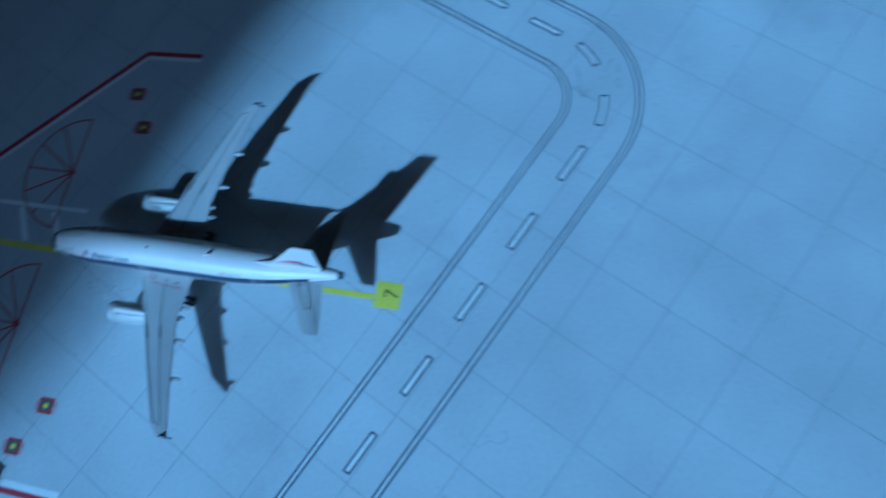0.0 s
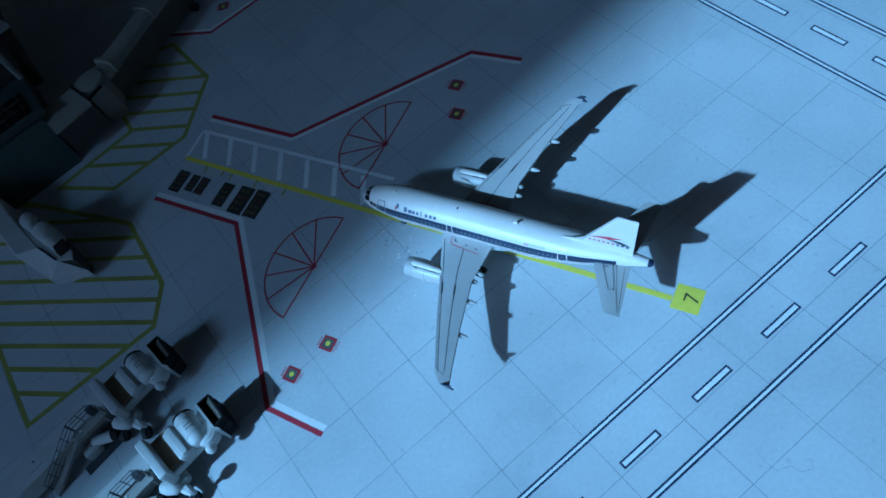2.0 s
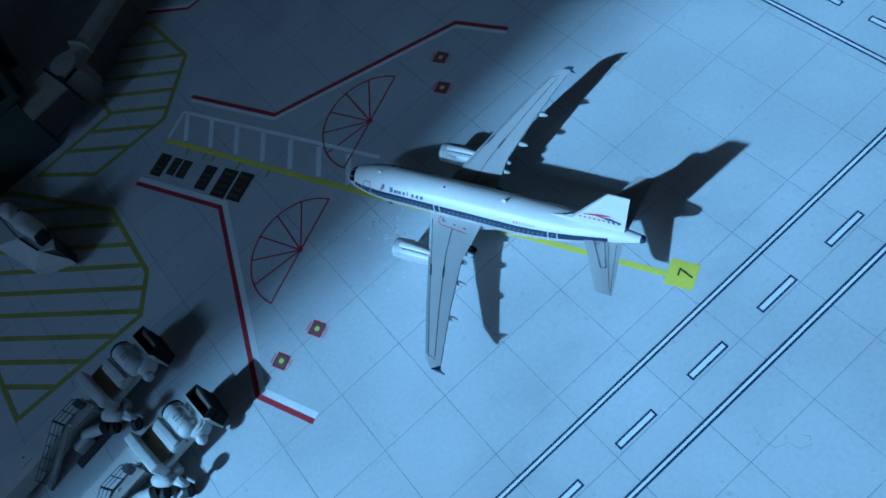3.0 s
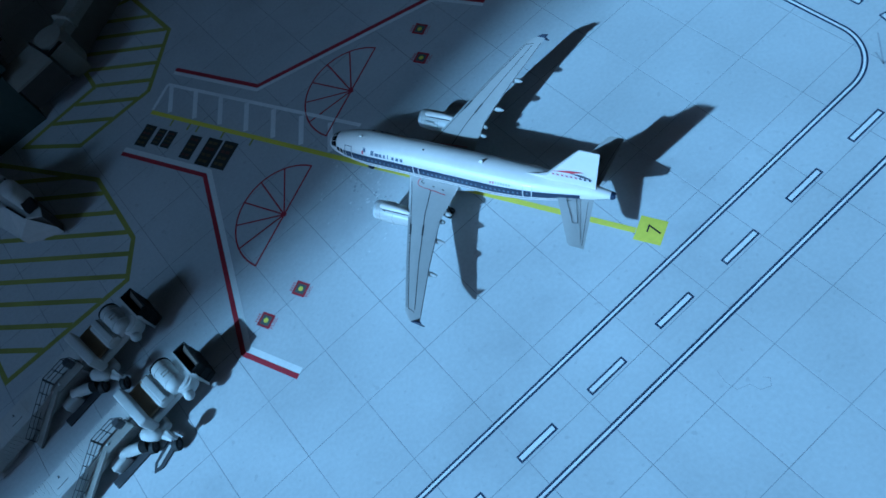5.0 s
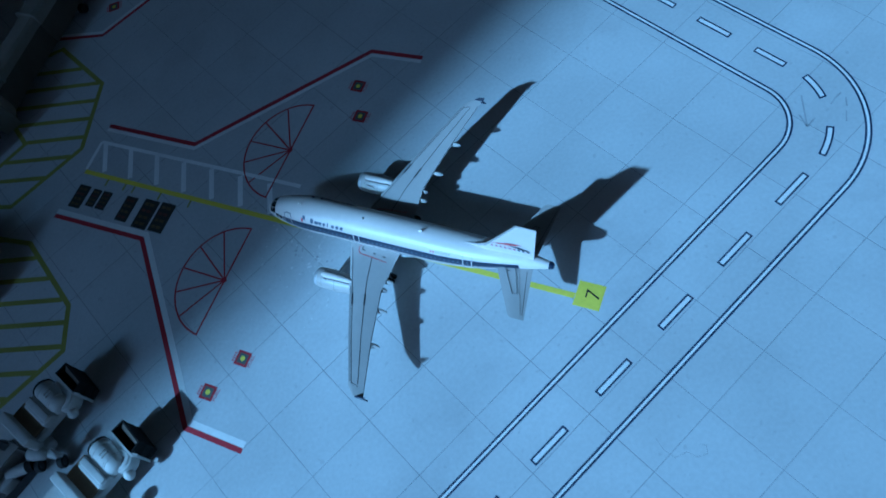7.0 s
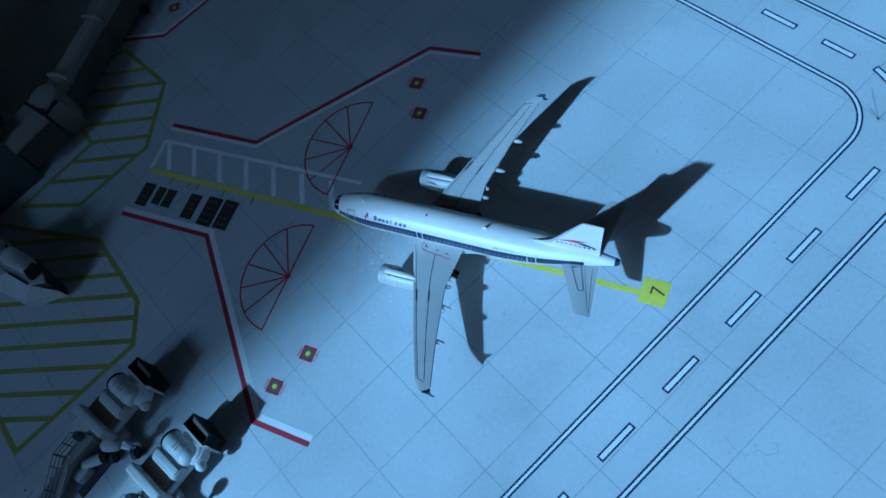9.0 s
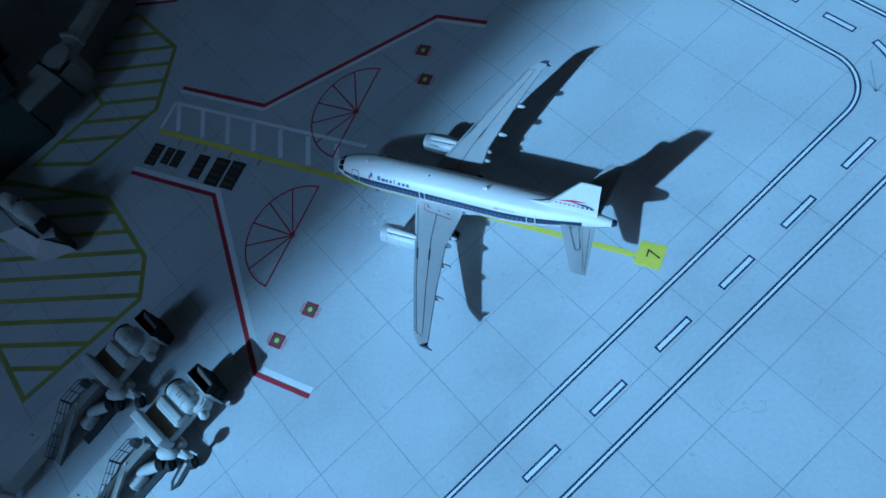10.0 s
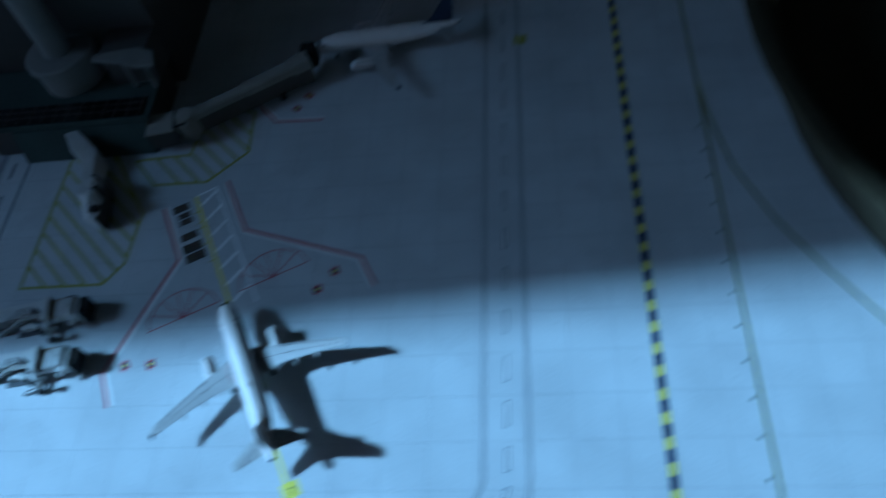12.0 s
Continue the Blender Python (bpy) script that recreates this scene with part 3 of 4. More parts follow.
def airliner(m, label, livery, fin_mat):
    ob = thing("model_airliner", m, label, "airliner")
    fine = 40
    rings = [[skin_point(x, 360 * k / fine) for k in range(fine)] for x, *_ in STATIONS]
    body_ob = part("fuselage", loft(rings), "skin", ob, "glossy white fuselage", soft=50)
    part("belly", patch(-9, -80, -88, -28, 0.03, 24, 4), "belly", body_ob, "silver grey belly", soft=50)
    part("belly_fairing", loft([[(x, w * math.cos(2 * math.pi * k / 20), 6.6 + h * math.sin(2 * math.pi * k / 20)) for k in range(20)] for x, w, h in
                                ((-23.5, 1.5, 0.8), (-26, 4.0, 1.9), (-30, 4.8, 2.4), (-40, 4.8, 2.4), (-45, 3.6, 1.9), (-49, 1.5, 0.8))]), "belly", ob, soft=50)
    part("tail_cone", patch(-83.4, -84.62, -180, 180, 0.03, 4, 24, (1,)), "navy", body_ob, "dark blue tail cone", soft=60)

    part("tail_stripe", patch(-72.0, -83.4, -42, -12, 0.04, 10, 3), "navy", body_ob, "dark blue stripe under the tail")

    # cockpit glazing and cheatline
    for s in (1, -1):
        for x0, x1, a0, a1, name_ in ((0.15, -2.0, 60, 88, "windscreen"), (0.2, -2.1, 30, 57, "windscreen"), (-2.4, -3.5, 13, 33, "side_window"), (-3.8, -4.7, 11, 31, "side_window")):
            part(name_, patch(x0, x1, a0, a1, 0.05, 3, 5, (s,)), "glass", body_ob, "dark cockpit pane", soft=50)
    if livery:
        part("cheatline", patch(-5.0, -76.0, 4, 30, 0.05, 42, 3), "navy", body_ob, "navy blue window band", soft=50)
        part("pinstripe", patch(-8.0, -76.0, -5, -3, 0.05, 36, 1), "navy", body_ob, "thin dark line under the window band")
        for x0, x1 in ((-9.4, -28.2), (-31.4, -48.5), (-49.0, -60.4)):
            n = round(abs(x1 - x0) / 1.32)
            for i in range(n):
                x = x0 + (x1 - x0) * (i + 0.5) / n
                for s in (1, -1):
                    part("cabin_window", patch(x + 0.27, x - 0.27, 13, 20, 0.08, 1, 1, (s,)), "pane", body_ob)
        for x in (-7.2, -62.4):
            for s in (1, -1):
                frame_ = bmesh.new()
                top_ = 52 if x > -30 else 49
                door = part("cabin_door", patch(x + 1.15, x - 1.15, 30.5, top_ - 1, 0.06, 1, 4, (s,)), "skin", body_ob, "cabin door outline")
                for q in ((x + 1.32, x + 1.15, 30, top_), (x - 1.15, x - 1.32, 30, top_), (x + 1.32, x - 1.32, top_ - 2.2, top_)):
                    patch(*q, 0.11, 1, 8, (s,), frame_)
                part("door_frame", frame_, "navy" if x > -30 else "belly", door)
                sill_ = bmesh.new()
                for q in ((x + 1.3, x + 1.08, 2, 30), (x - 1.08, x - 1.3, 2, 30)):
                    patch(*q, 0.11, 1, 6, (s,), sill_)
                part("door_edge", sill_, "skin", door, "white door edge across the band")
                part("door_window", patch(x + 0.22, x - 0.22, 17, 24, 0.14, 1, 1, (s,)), "pane", door)
        for x in (-29.7,):
            for s in (1, -1):
                exit_ = bmesh.new()
                for q in ((x + 0.95, x + 0.7, 2, 40), (x - 0.7, x - 0.95, 2, 40), (x + 0.95, x - 0.95, 37, 40)):
                    patch(*q, 0.11, 1, 6, (s,), exit_)
                part("emergency_exit", exit_, "skin", body_ob, "white outlined emergency exit")
        # name on the forward fuselage as plain bars, emblem, small registration bars
        for s in (1, -1):
            for i, (tall, wide) in enumerate(((10, 1.0), (6.5, 1.2), (6.5, 0.9), (6.5, 0.7), (9, 0.3), (6.5, 0.8), (6.5, 0.9), (6.5, 0.9))):
                x = -15.2 - 1.36 * i
                part("name_bar", patch(x, x - wide, 36, 36 + tall * 1.5, 0.06, 2, 2, (s,)), "bar", body_ob)
            part("emblem", patch(-12.2, -12.75, 33, 45, 0.06, 1, 2, (s,)), "flash", body_ob)
            part("emblem", patch(-12.65, -13.5, 41, 55, 0.06, 1, 2, (s,)), "bar", body_ob)
            for i in range(8):
                x = -51.9 - 0.75 * i
                part("registration_bar", patch(x, x - 0.45, 35, 42, 0.06, 1, 1, (s,)), "rose" if i < 2 else "wing", body_ob)

    # wings with engines
    for s in (1, -1):
        side = "port" if s > 0 else "starboard"
        rings = [[(x, y * s, z) for x, y, z in foil((le, y), (te, y), z, th)] for y, le, te, z, th in WING]
        wing = part("wing", loft(rings), "wing", ob, "pale grey wing with dark panel lines", soft=40)
        for f0, f1, y0, y1, w in ((0.06, 0.20, 6.0, 42.6, 0.17), (0.50, 0.58, 7.4, 42.2, 0.2), (0.20, 0.58, 42.2, 42.9, 0.16), (0.985, 0.97, 16.0, 43.4, 0.16)):
            part("panel_line", line_on_wing(f0, f1, y0, y1, s, w), "rail", wing)
        part("slat", line_on_wing(0.045, 0.09, 17.2, 42.2, s, 0.62, 0.025), "slat", wing, "darker grey leading edge slat")
        for f, y in ((0.12, 19.0), (0.53, 18.4)):
            part("panel_mark", line_on_wing(f, f, y, y + 3.2, s, 0.5, 0.05, 4), "rail", wing)
        edge_ = [(-29.7, 4.6), (-29.5, 5.6), (-29.7, 6.5), (-30.5, 7.1), (-32.2, 7.35), (-35.5, 7.6), (-38.9, 7.9)]
        part("walkway_outline", strip_on_wing(edge_, s, 0.17, 0.05), "flash", wing, "thin red walkway outline")
        for pts in ([(-30.6, 5.0), (-30.5, 5.6), (-31.0, 6.0), (-31.6, 5.9)], [(-34.1, 6.2), (-34.9, 6.3)], [(-37.1, 6.5), (-38.0, 6.6)]):
            part("panel_mark", strip_on_wing(pts, s, 0.26, 0.06), "rail", wing)
        # wing tip fence
        fence = bmesh.new()
        pts = [(-46.8, 12.8), (-48.4, 14.0), (-50.2, 14.2), (-49.4, 12.8), (-50.2, 11.7), (-48.9, 11.9)]
        loft([[(x, s * 45.2, z) for x, z in pts], [(x, s * 45.5, z) for x, z in pts]], True, True, fence)
        part("wingtip_fence", fence, "navy", wing, "dark blue wingtip fence")
        for y, length in ((12.9, 4.6), (15.6, 2.9), (21.6, 6.0), (31.3, 5.4)):
            x = wing_at(1.0, y)
            z = float(np.interp(y, [w[0] for w in WING], [w[3] for w in WING])) - 0.95
            part("flap_fairing", revolve([(length * 0.6, 0.1), (length * 0.45, 0.5), (length * 0.1, 0.72), (-length * 0.25, 0.55), (-length * 0.4, 0.12)], (x, s * y, z), 12, 1.1), "wing", wing, soft=60)
        wing.matrix_basis = pose(0, 0, 0.008, BANK, 0, 0) @ pose(0, 0, -0.008)
        # engine
        cx, cy, cz = -20.4, 15.9 * s, 6.3
        nac = part("engine", revolve([(-2.8, 1.95), (-0.7, 2.0), (0.0, 2.2), (0.28, 2.42), (0.0, 2.66), (-1.6, 2.86), (-4.0, 2.95), (-7.0, 2.85), (-10.4, 2.6), (-12.0, 2.3), (-12.0, 2.1), (-9.4, 2.0)], (cx, cy, cz), 28), "nacelle", ob, "white engine nacelle with a bright lip", soft=40)
        part("intake_lip", revolve([(-0.8, 2.0), (-0.02, 2.18), (0.30, 2.43), (-0.02, 2.69), (-0.7, 2.79)], (cx + 0.03, cy, cz), 28), "chrome", nac, "polished metal intake lip", soft=60)
        part("intake", revolve([(-2.0, 1.99), (-2.2, 0.5), (-1.6, 0.36), (-1.0, 0.1)], (cx, cy, cz), 24), "glass", nac, "dark fan intake")
        part("exhaust_core", revolve([(-9.2, 1.9), (-11.2, 1.55), (-12.6, 1.15), (-13.2, 0.5), (-14.2, 0.1)], (cx, cy, cz), 20), "steel", nac, soft=50)
        for grow, mat_, name_ in ((0.16, "rail", "pylon_seam"), (0.0, "skin", "pylon")):
            rows = []
            for x, half, z1 in ((cx - 1.7, 0.25, cz + 2.95), (cx - 2.0, 0.62, cz + 3.25), (cx - 2.8, 0.86, cz + 3.5), (cx - 5.0, 0.86, cz + 3.62), (cx - 7.5, 0.8, cz + 3.6), (cx - 9.6, 0.72, cz + 3.5), (cx - 12.0, 0.5, cz + 2.9)):
                h, z0, z1 = half + grow, cz + 1.8, z1 - grow * 2.2
                rows.append([(x + grow, cy - h, z0), (x + grow, cy - h, z1 - 0.45), (x + grow, cy - h * 0.72, z1 - 0.12), (x + grow, cy, z1), (x + grow, cy + h * 0.72, z1 - 0.12), (x + grow, cy + h, z1 - 0.45), (x + grow, cy + h, z0)])
            part(name_, loft(rows, True, True), mat_, nac, "white engine pylon" if not grow else "", soft=50)
        for x in (cx - 2.2, cx - 6.3):
            part("seam", revolve([(0.05, float(np.interp(x - cx, [-10.4, -7, -4, -1.6], [2.6, 2.85, 2.95, 2.86])) + 0.03), (-0.05, float(np.interp(x - cx, [-10.4, -7, -4, -1.6], [2.6, 2.85, 2.95, 2.86])) + 0.03)], (x, cy, cz), 28), "deck", nac)
        part("strake", slab([(cx - 2.6, cy - s * 2.3 - 0.06), (cx - 5.2, cy - s * 2.4 - 0.06), (cx - 5.2, cy - s * 2.4 + 0.06)], cz + 1.4, cz + 2.6), "nacelle", nac)
        part("panel_mark", rod((cx - 3.0, cy + s * 1.0, cz + 2.72), (cx - 3.9, cy + s * 1.3, cz + 2.6), 0.14, None, 6), "rail", nac)
        # tailplane
        span_ = 15.8 if s > 0 else 16.2
        rings = [[(x, y * s, z) for x, y, z in foil((le, y), (te, y), z, th, 5)] for y, le, te, z, th in ((1.0, -68.9, -79.4, 13.3, 0.9), (2.6, -69.9, -79.6, 13.45, 0.8), (span_ - 0.6, -77.2, -81.5, 14.5, 0.35), (span_, -78.0, -81.6, 14.55, 0.2))]
        tail = part("tailplane", loft(rings), "tailgrey", ob, "grey tailplane with dark panel lines", soft=40)
        tz = lambda x, y: 13.45 + (y - 2.6) * 0.085 + 0.44 - 0.018 * (y - 2.6)
        outline = bmesh.new()
        corners = [(-72.4, 2.6), (-76.6, 9.6), (-77.9, 9.4), (-75.2, 2.6)]
        for a, b in zip(corners, corners[1:]):
            rod((a[0], a[1] * s, tz(*a)), (b[0], b[1] * s, tz(*b)), 0.06, None, 5, outline)
        rod((-73.2, 3.9 * s, tz(-73, 3.9) + 0.02), (-74.2, 3.7 * s, tz(-74, 3.7) + 0.02), 0.07, None, 5, outline)
        part("panel_line", outline, "rail", tail)
        part("hinge_line", rod((-76.0, 2.4 * s, tz(-76, 2.4) - 0.06), (-80.3, 14.5 * s, tz(-80, 14.3) - 0.05), 0.05, None, 5), "deck", tail)
        elevator = bmesh.new()
        rod((-78.3, 2.8 * s, tz(-78, 2.8) - 0.36), (-80.9, 14.9 * s, tz(-80, 14.6) - 0.18), 0.06, None, 5, elevator)
        part("trailing_edge_line", elevator, "rail", tail)
        tail.matrix_basis = pose(0, 0, 0.0135, 2 * BANK, 0, 0) @ pose(0, 0, -0.0135)

    # fin
    side_pts = [(-60.7, 16.2), (-64.5, 17.0), (-67.0, 18.0), (-76.6, 31.3), (-77.2, 31.9), (-82.1, 31.9), (-79.4, 15.2), (-66.0, 14.8)]
    fin = bmesh.new()
    thick = [0.08, 0.2, 0.5, 0.3, 0.22, 0.1, 0.2, 0.5]
    loft([[(x, t, z) for (x, z), t in zip(side_pts, thick)], [(x, -t, z) for (x, z), t in zip(side_pts, thick)]], True, True, fin)
    fin_ob = part("fin", fin, fin_mat, ob, "tail fin" if not livery else "white tail fin with red and blue flash")
    if livery:
        for s in (1, -1):
            y0, y1 = 0.44 * s, 0.47 * s
            for name, mat, pts in (("flash", "flash", [(-69.0, 20.9), (-74.0, 22.5), (-77.4, 22.9), (-74.2, 21.5)]), ("flash", "navy", [(-73.6, 21.4), (-76.6, 21.4), (-79.4, 20.2), (-76.2, 20.6)])):
                bm = bmesh.new()
                loft([[(x, y0, z) for x, z in pts], [(x, y1, z) for x, z in pts]], True, True, bm)
                part(name, bm, mat, fin_ob)
            for i in range(9):
                x, z = -68.8 - 1.18 * i, 19.2 + 0.02 * i
                part("tail_name_bar", box(x - 0.6, x, min(y0, y1), max(y0, y1), z, z + 0.8), "rose" if i < 6 else "navy", fin_ob)
    # aerials on the crown
    for x, tall, mat in ((-9.8, 0.9, "skin"), (-47.4, 1.1, "skin"), (-70.0, 0.5, "skin")):
        bm = bmesh.new()
        top = AXIS + sum(body(x)[1:])
        loft([[(x, 0.12, top - 0.1), (x - 1.4, 0.12, top - 0.1), (x - 1.5, 0.05, top + tall), (x - 0.9, 0.05, top + tall)],
              [(x, -0.12, top - 0.1), (x - 1.4, -0.12, top - 0.1), (x - 1.5, -0.05, top + tall), (x - 0.9, -0.05, top + tall)]], True, True, bm)
        part("aerial", bm, mat, body_ob)
    part("beacon", rod((-31.0, 0, AXIS + 5.0), (-31.0, 0, AXIS + 5.5), 0.38, 0.2, 10), "glass", body_ob)
    # undercarriage
    for x, y, r, top in ((-8.5, 0, 0.95, 6.0), (-38.6, 9.4, 1.45, 8.0), (-38.6, -9.4, 1.45, 8.0)):
        gear = part("undercarriage", rod((x, y, r), (x, y, top), 0.35, None, 10), "steel", ob)
        for s in (-1, 1):
            part("wheel", rod((x, y + s * 0.45, r), (x, y + s * 1.15, r), r, None, 18), "rubber", gear)
    return ob


airliner(place(-103.7, 102.2, 0, 116.0), "white and navy airliner model with grey wings on the stand", True, "skin")
airliner(place(-80.5, 276.0, 0, 183.0), "white airliner model with a dark fin at a far stand", False, "navy")


# ---- boarding bridges: canopy front at the origin, body along -x ----
def wall_ring(outline, thick, z0, z1):
    """An upright wall that follows a closed outline, anticlockwise."""
    return ribbon(outline, thick, z0, z1, thick / 2, True)


def boarding_bridge(m, label):
    ob = thing("boarding_bridge", m, label, "boarding bridge", "boarding bridges of the airport")
    # canopy: a black box with folded sides, pale rim on two edges
    outline = [(-1.7, -1.2), (1.7, -0.7), (2.6, 8.0), (-1.4, 8.3)]
    def shrunk(k):
        return [(0.4 + (x - 0.4) * (0.4 + 0.6 * k), 3.6 + (y - 3.6) * k) for x, y in outline]
    canopy = part("canopy", wall_ring(outline, 0.45, 8.6, 10.4), "canopy", ob, "black folded canopy")
    for k, z0, z1 in ((0.95, 6.7, 8.7), (0.99, 5.0, 6.8), (0.95, 3.4, 5.1), (0.99, 1.6, 3.5)):
        part("bellows", wall_ring(shrunk(k), 0.45, z0, z1), "canopy", canopy)
    part("canopy_roof", slab(shrunk(0.95), 7.4, 8.0), "canopy", canopy)
    rim = bmesh.new()
    ribbon([(-1.55, 8.5), (-1.95, -1.4)], 0.5, 4.6, 10.7, 0, False, rim)
    loft([[(x, y, z + dz) for dz, x, y in ((-0.35, x0, y0), (0.35, x0, y0), (0.35, x0 + 0.4, y0 - 0.1), (-0.35, x0 + 0.4, y0 - 0.1))] for x0, y0, z in ((-1.9, -1.4, 10.3), (-1.4, -1.9, 9.4))], True, True, rim)
    box(-1.95, -1.35, -1.6, -1.25, 1.6, 10.2, 0, 1, rim)
    part("canopy_rim", rim, "bridge", canopy, "white canopy rim")
    part("canopy_flap", loft([[(x0, y0, z), (x1, y1, z), (x1, y1, z + 0.3), (x0, y0, z + 0.3)] for x0, y0, x1, y1, z in ((0.1, 0.0, 0.5, 7.2, 8.6), (1.25, -0.4, 2.15, 7.4, 9.9))]), "umber", canopy, "brown inner flap")
    # cab: a drum lying across with bands, a domed turret at its end
    part("neck", box(-4.8, -1.6, 0.4, 8.0, 4.4, 8.4, 0.6), "bridge", ob, soft=40)
    drum_ = bmesh.new()
    rings = []
    for y, r in ((-0.4, 1.7), (0.0, 2.35), (0.6, 2.75), (1.4, 2.9), (9.6, 2.9), (10.1, 2.75), (10.4, 2.45)):
        rings.append([(-6.7 + r * math.cos(2 * math.pi * k / 28), y, 8.2 + r * 1.05 * math.sin(2 * math.pi * k / 28)) for k in range(28)])
    loft(rings, True, True, drum_)
    cab = part("cab", drum_, "bridge", ob, "white rounded cab", soft=45)
    part("cab_end", rod((-6.7, 9.3, 8.2), (-6.7, 10.1, 8.2), 3.1, 2.95, 28), "canopy", cab, "black band at the cab end", soft=40)
    for y in (7.4, 2.2):
        part("cab_band", rod((-6.7, y, 8.25), (-6.7, y + 0.5, 8.25), 3.12, None, 28), "bridge", cab, soft=40)
    part("band_groove", rod((-6.7, 2.75, 8.25), (-6.7, 2.95, 8.25), 2.98, None, 28), "deck", cab, soft=40)
    part("cab_hatch", box(-7.4, -5.2, 4.0, 4.5, 10.9, 11.35, 0.15), "deck", cab, "grey roof hatch")
    part("cab_hatch", box(-7.4, -5.2, 5.1, 5.6, 10.9, 11.35, 0.15), "deck", cab, "grey roof hatch")
    part("cab_rail", box(-4.6, -4.2, 0.4, 8.8, 8.8, 9.5, 0.12), "bridge", cab)
    part("cab_base", box(-10.0, -4.0, 0.4, 10.4, 5.2, 7.8, 0.8), "bridge", ob, soft=40)
    def upright(x, y, profile, sides=28):
        """A round body on a vertical axis."""
        return loft([[(x + r * math.cos(2 * math.pi * k / sides), y + r * math.sin(2 * math.pi * k / sides), z) for k in range(sides)] for r, z in profile])
    rotunda = part("rotunda", upright(-4.9, 1.2, ((2.6, 4.6), (3.2, 5.0), (3.3, 5.4), (3.3, 8.2), (3.0, 8.7), (2.6, 8.8), (2.5, 9.1), (2.2, 9.3), (0.1, 9.4))), "bridge", ob, "round white cab rotunda", soft=40)
    part("nub", upright(-6.5, -2.2, ((0.3, 4.6), (1.0, 4.9), (1.4, 5.5), (1.5, 6.2), (1.35, 6.9), (0.95, 7.4), (0.5, 7.7), (0.05, 7.8)), 20), "bridge", rotunda, "small domed housing", soft=45)
    # stepped tunnel: low section with cross ribs, tall end frame, corrugated section
    inner_ = part("inner_tunnel", box(-18.0, -10.6, 0.7, 11.4, 5.4, 8.6, 0.3, 3), "cocoa", ob, "brown tunnel section with a white roll across", soft=40)
    part("cross_roll", box(-13.5, -9.0, -0.4, 9.8, 5.8, 9.9, 0.8, 3), "bridge", inner_, "white ridged roll across the tunnel", soft=50)
    part("roll_ridge", box(-12.3, -10.2, -0.2, 9.6, 9.7, 10.5, 0.35, 3), "bridge", inner_, soft=50)
    part("sill_beam", box(-18.0, -5.0, -0.5, 0.8, 5.2, 7.9, 0.6, 3), "bridge", ob, "white side sill", soft=40)
    part("end_frame", box(-19.9, -17.2, -1.3, 12.5, 5.2, 11.6, 0.5, 3), "bridge", ob, "tall white tunnel end frame", soft=40)
    part("frame_panel", box(-20.3, -19.7, 0.4, 4.0, 4.0, 9.6, 0.15), "deck", ob, "grey panel behind the frame")
    tunnel = part("tunnel", box(-60.5, -19.4, 4.9, 12.6, 1.8, 7.9, 0.3), "bridge", ob, "off-white corrugated tunnel")
    for i in range(35):
        x = -59.6 + i * 1.15
        if not -47.6 < x < -40.4:
            part("corrugation", box(x, x + 0.8, 4.8, 12.7, 1.9, 7.94), "bridge", tunnel)
    sign = part("sign_panel", box(-47.2, -40.6, 5.6, 12.2, 7.6, 7.98), "bridge", tunnel, "plain panel with a small dark emblem")
    part("emblem", slab([(-44.6, 9.7), (-43.9, 9.4), (-44.1, 10.5), (-44.4, 10.3)], 7.98, 8.0), "rail", sign)
    part("writing_bar", box(-46.2, -42.4, 7.3, 7.5, 7.98, 8.0), "rail", sign)
    part("end_cap", box(-62.2, -60.2, 3.6, 13.4, 1.6, 9.0, 0.5), "bridge", tunnel, "pale end cap of the tunnel")
    part("rear_column", rod((-55.0, 8.7, 0), (-55.0, 8.7, 2.0), 2.2, 1.8, 20), "bridge", ob, soft=40)
    part("rear_foot", box(-58.6, -51.4, 5.4, 12.0, 0, 0.9, 0.3), "bridge", ob)
    # wheel carriage
    carriage = part("wheel_carriage", box(-22.0, -15.5, -2.2, 2.4, 1.2, 4.4, 1.3, 4), "bridge", ob, "white wheel carriage", soft=45)
    a_, b_ = Vector((-22.8, 2.0, 4.6)), Vector((-18.8, -2.8, 4.0))
    hub_, axis_, side_ = bmesh.new(), (b_ - a_).normalized(), Vector((0.78, 0.62, 0))
    rise_ = axis_.cross(side_)
    loft([[a_.lerp(b_, u) + (side_ * math.cos(2 * math.pi * k / 20) + rise_ * math.sin(2 * math.pi * k / 20)) * r for k in range(20)] for u, r in
          ((0.0, 0.2), (0.04, 0.9), (0.12, 1.5), (0.25, 1.9), (0.45, 2.0), (0.6, 1.9), (0.75, 1.75), (0.88, 1.4), (0.96, 0.8), (1.0, 0.2))], True, True, hub_)
    part("carriage_hub", hub_, "bridge", carriage, "rounded white hub housing", soft=50)
    for x in (-20.4, -14.6):
        part("lift_column", rod((x, 6.0, 0), (x, 6.0, 6.0), 1.4, None, 16), "steel", carriage, soft=40)
    for x, y, r in ((-23.0, -1.9, 1.95), (-18.2, -7.0, 1.9)):
        wheel = part("wheel", rod((x - 0.5, y + 0.45, r), (x + 0.5, y - 0.45, r), r, None, 24), "rubber", carriage, "black tyre", soft=50)
        part("rim", rod((x + 0.3, y - 0.27, r), (x + 0.58, y - 0.52, r), r * 0.5, None, 18), "rail", wheel, "grey wheel rim")
    axle = bmesh.new()
    rod((-17.4, -6.2, 2.2), (-19.0, -2.0, 3.0), 1.0, 1.3, 14, axle)
    rod((-23.0, -1.0, 2.3), (-21.0, 0.0, 2.8), 1.0, 1.2, 14, axle)
    part("axle", axle, "bridge", carriage, soft=45)
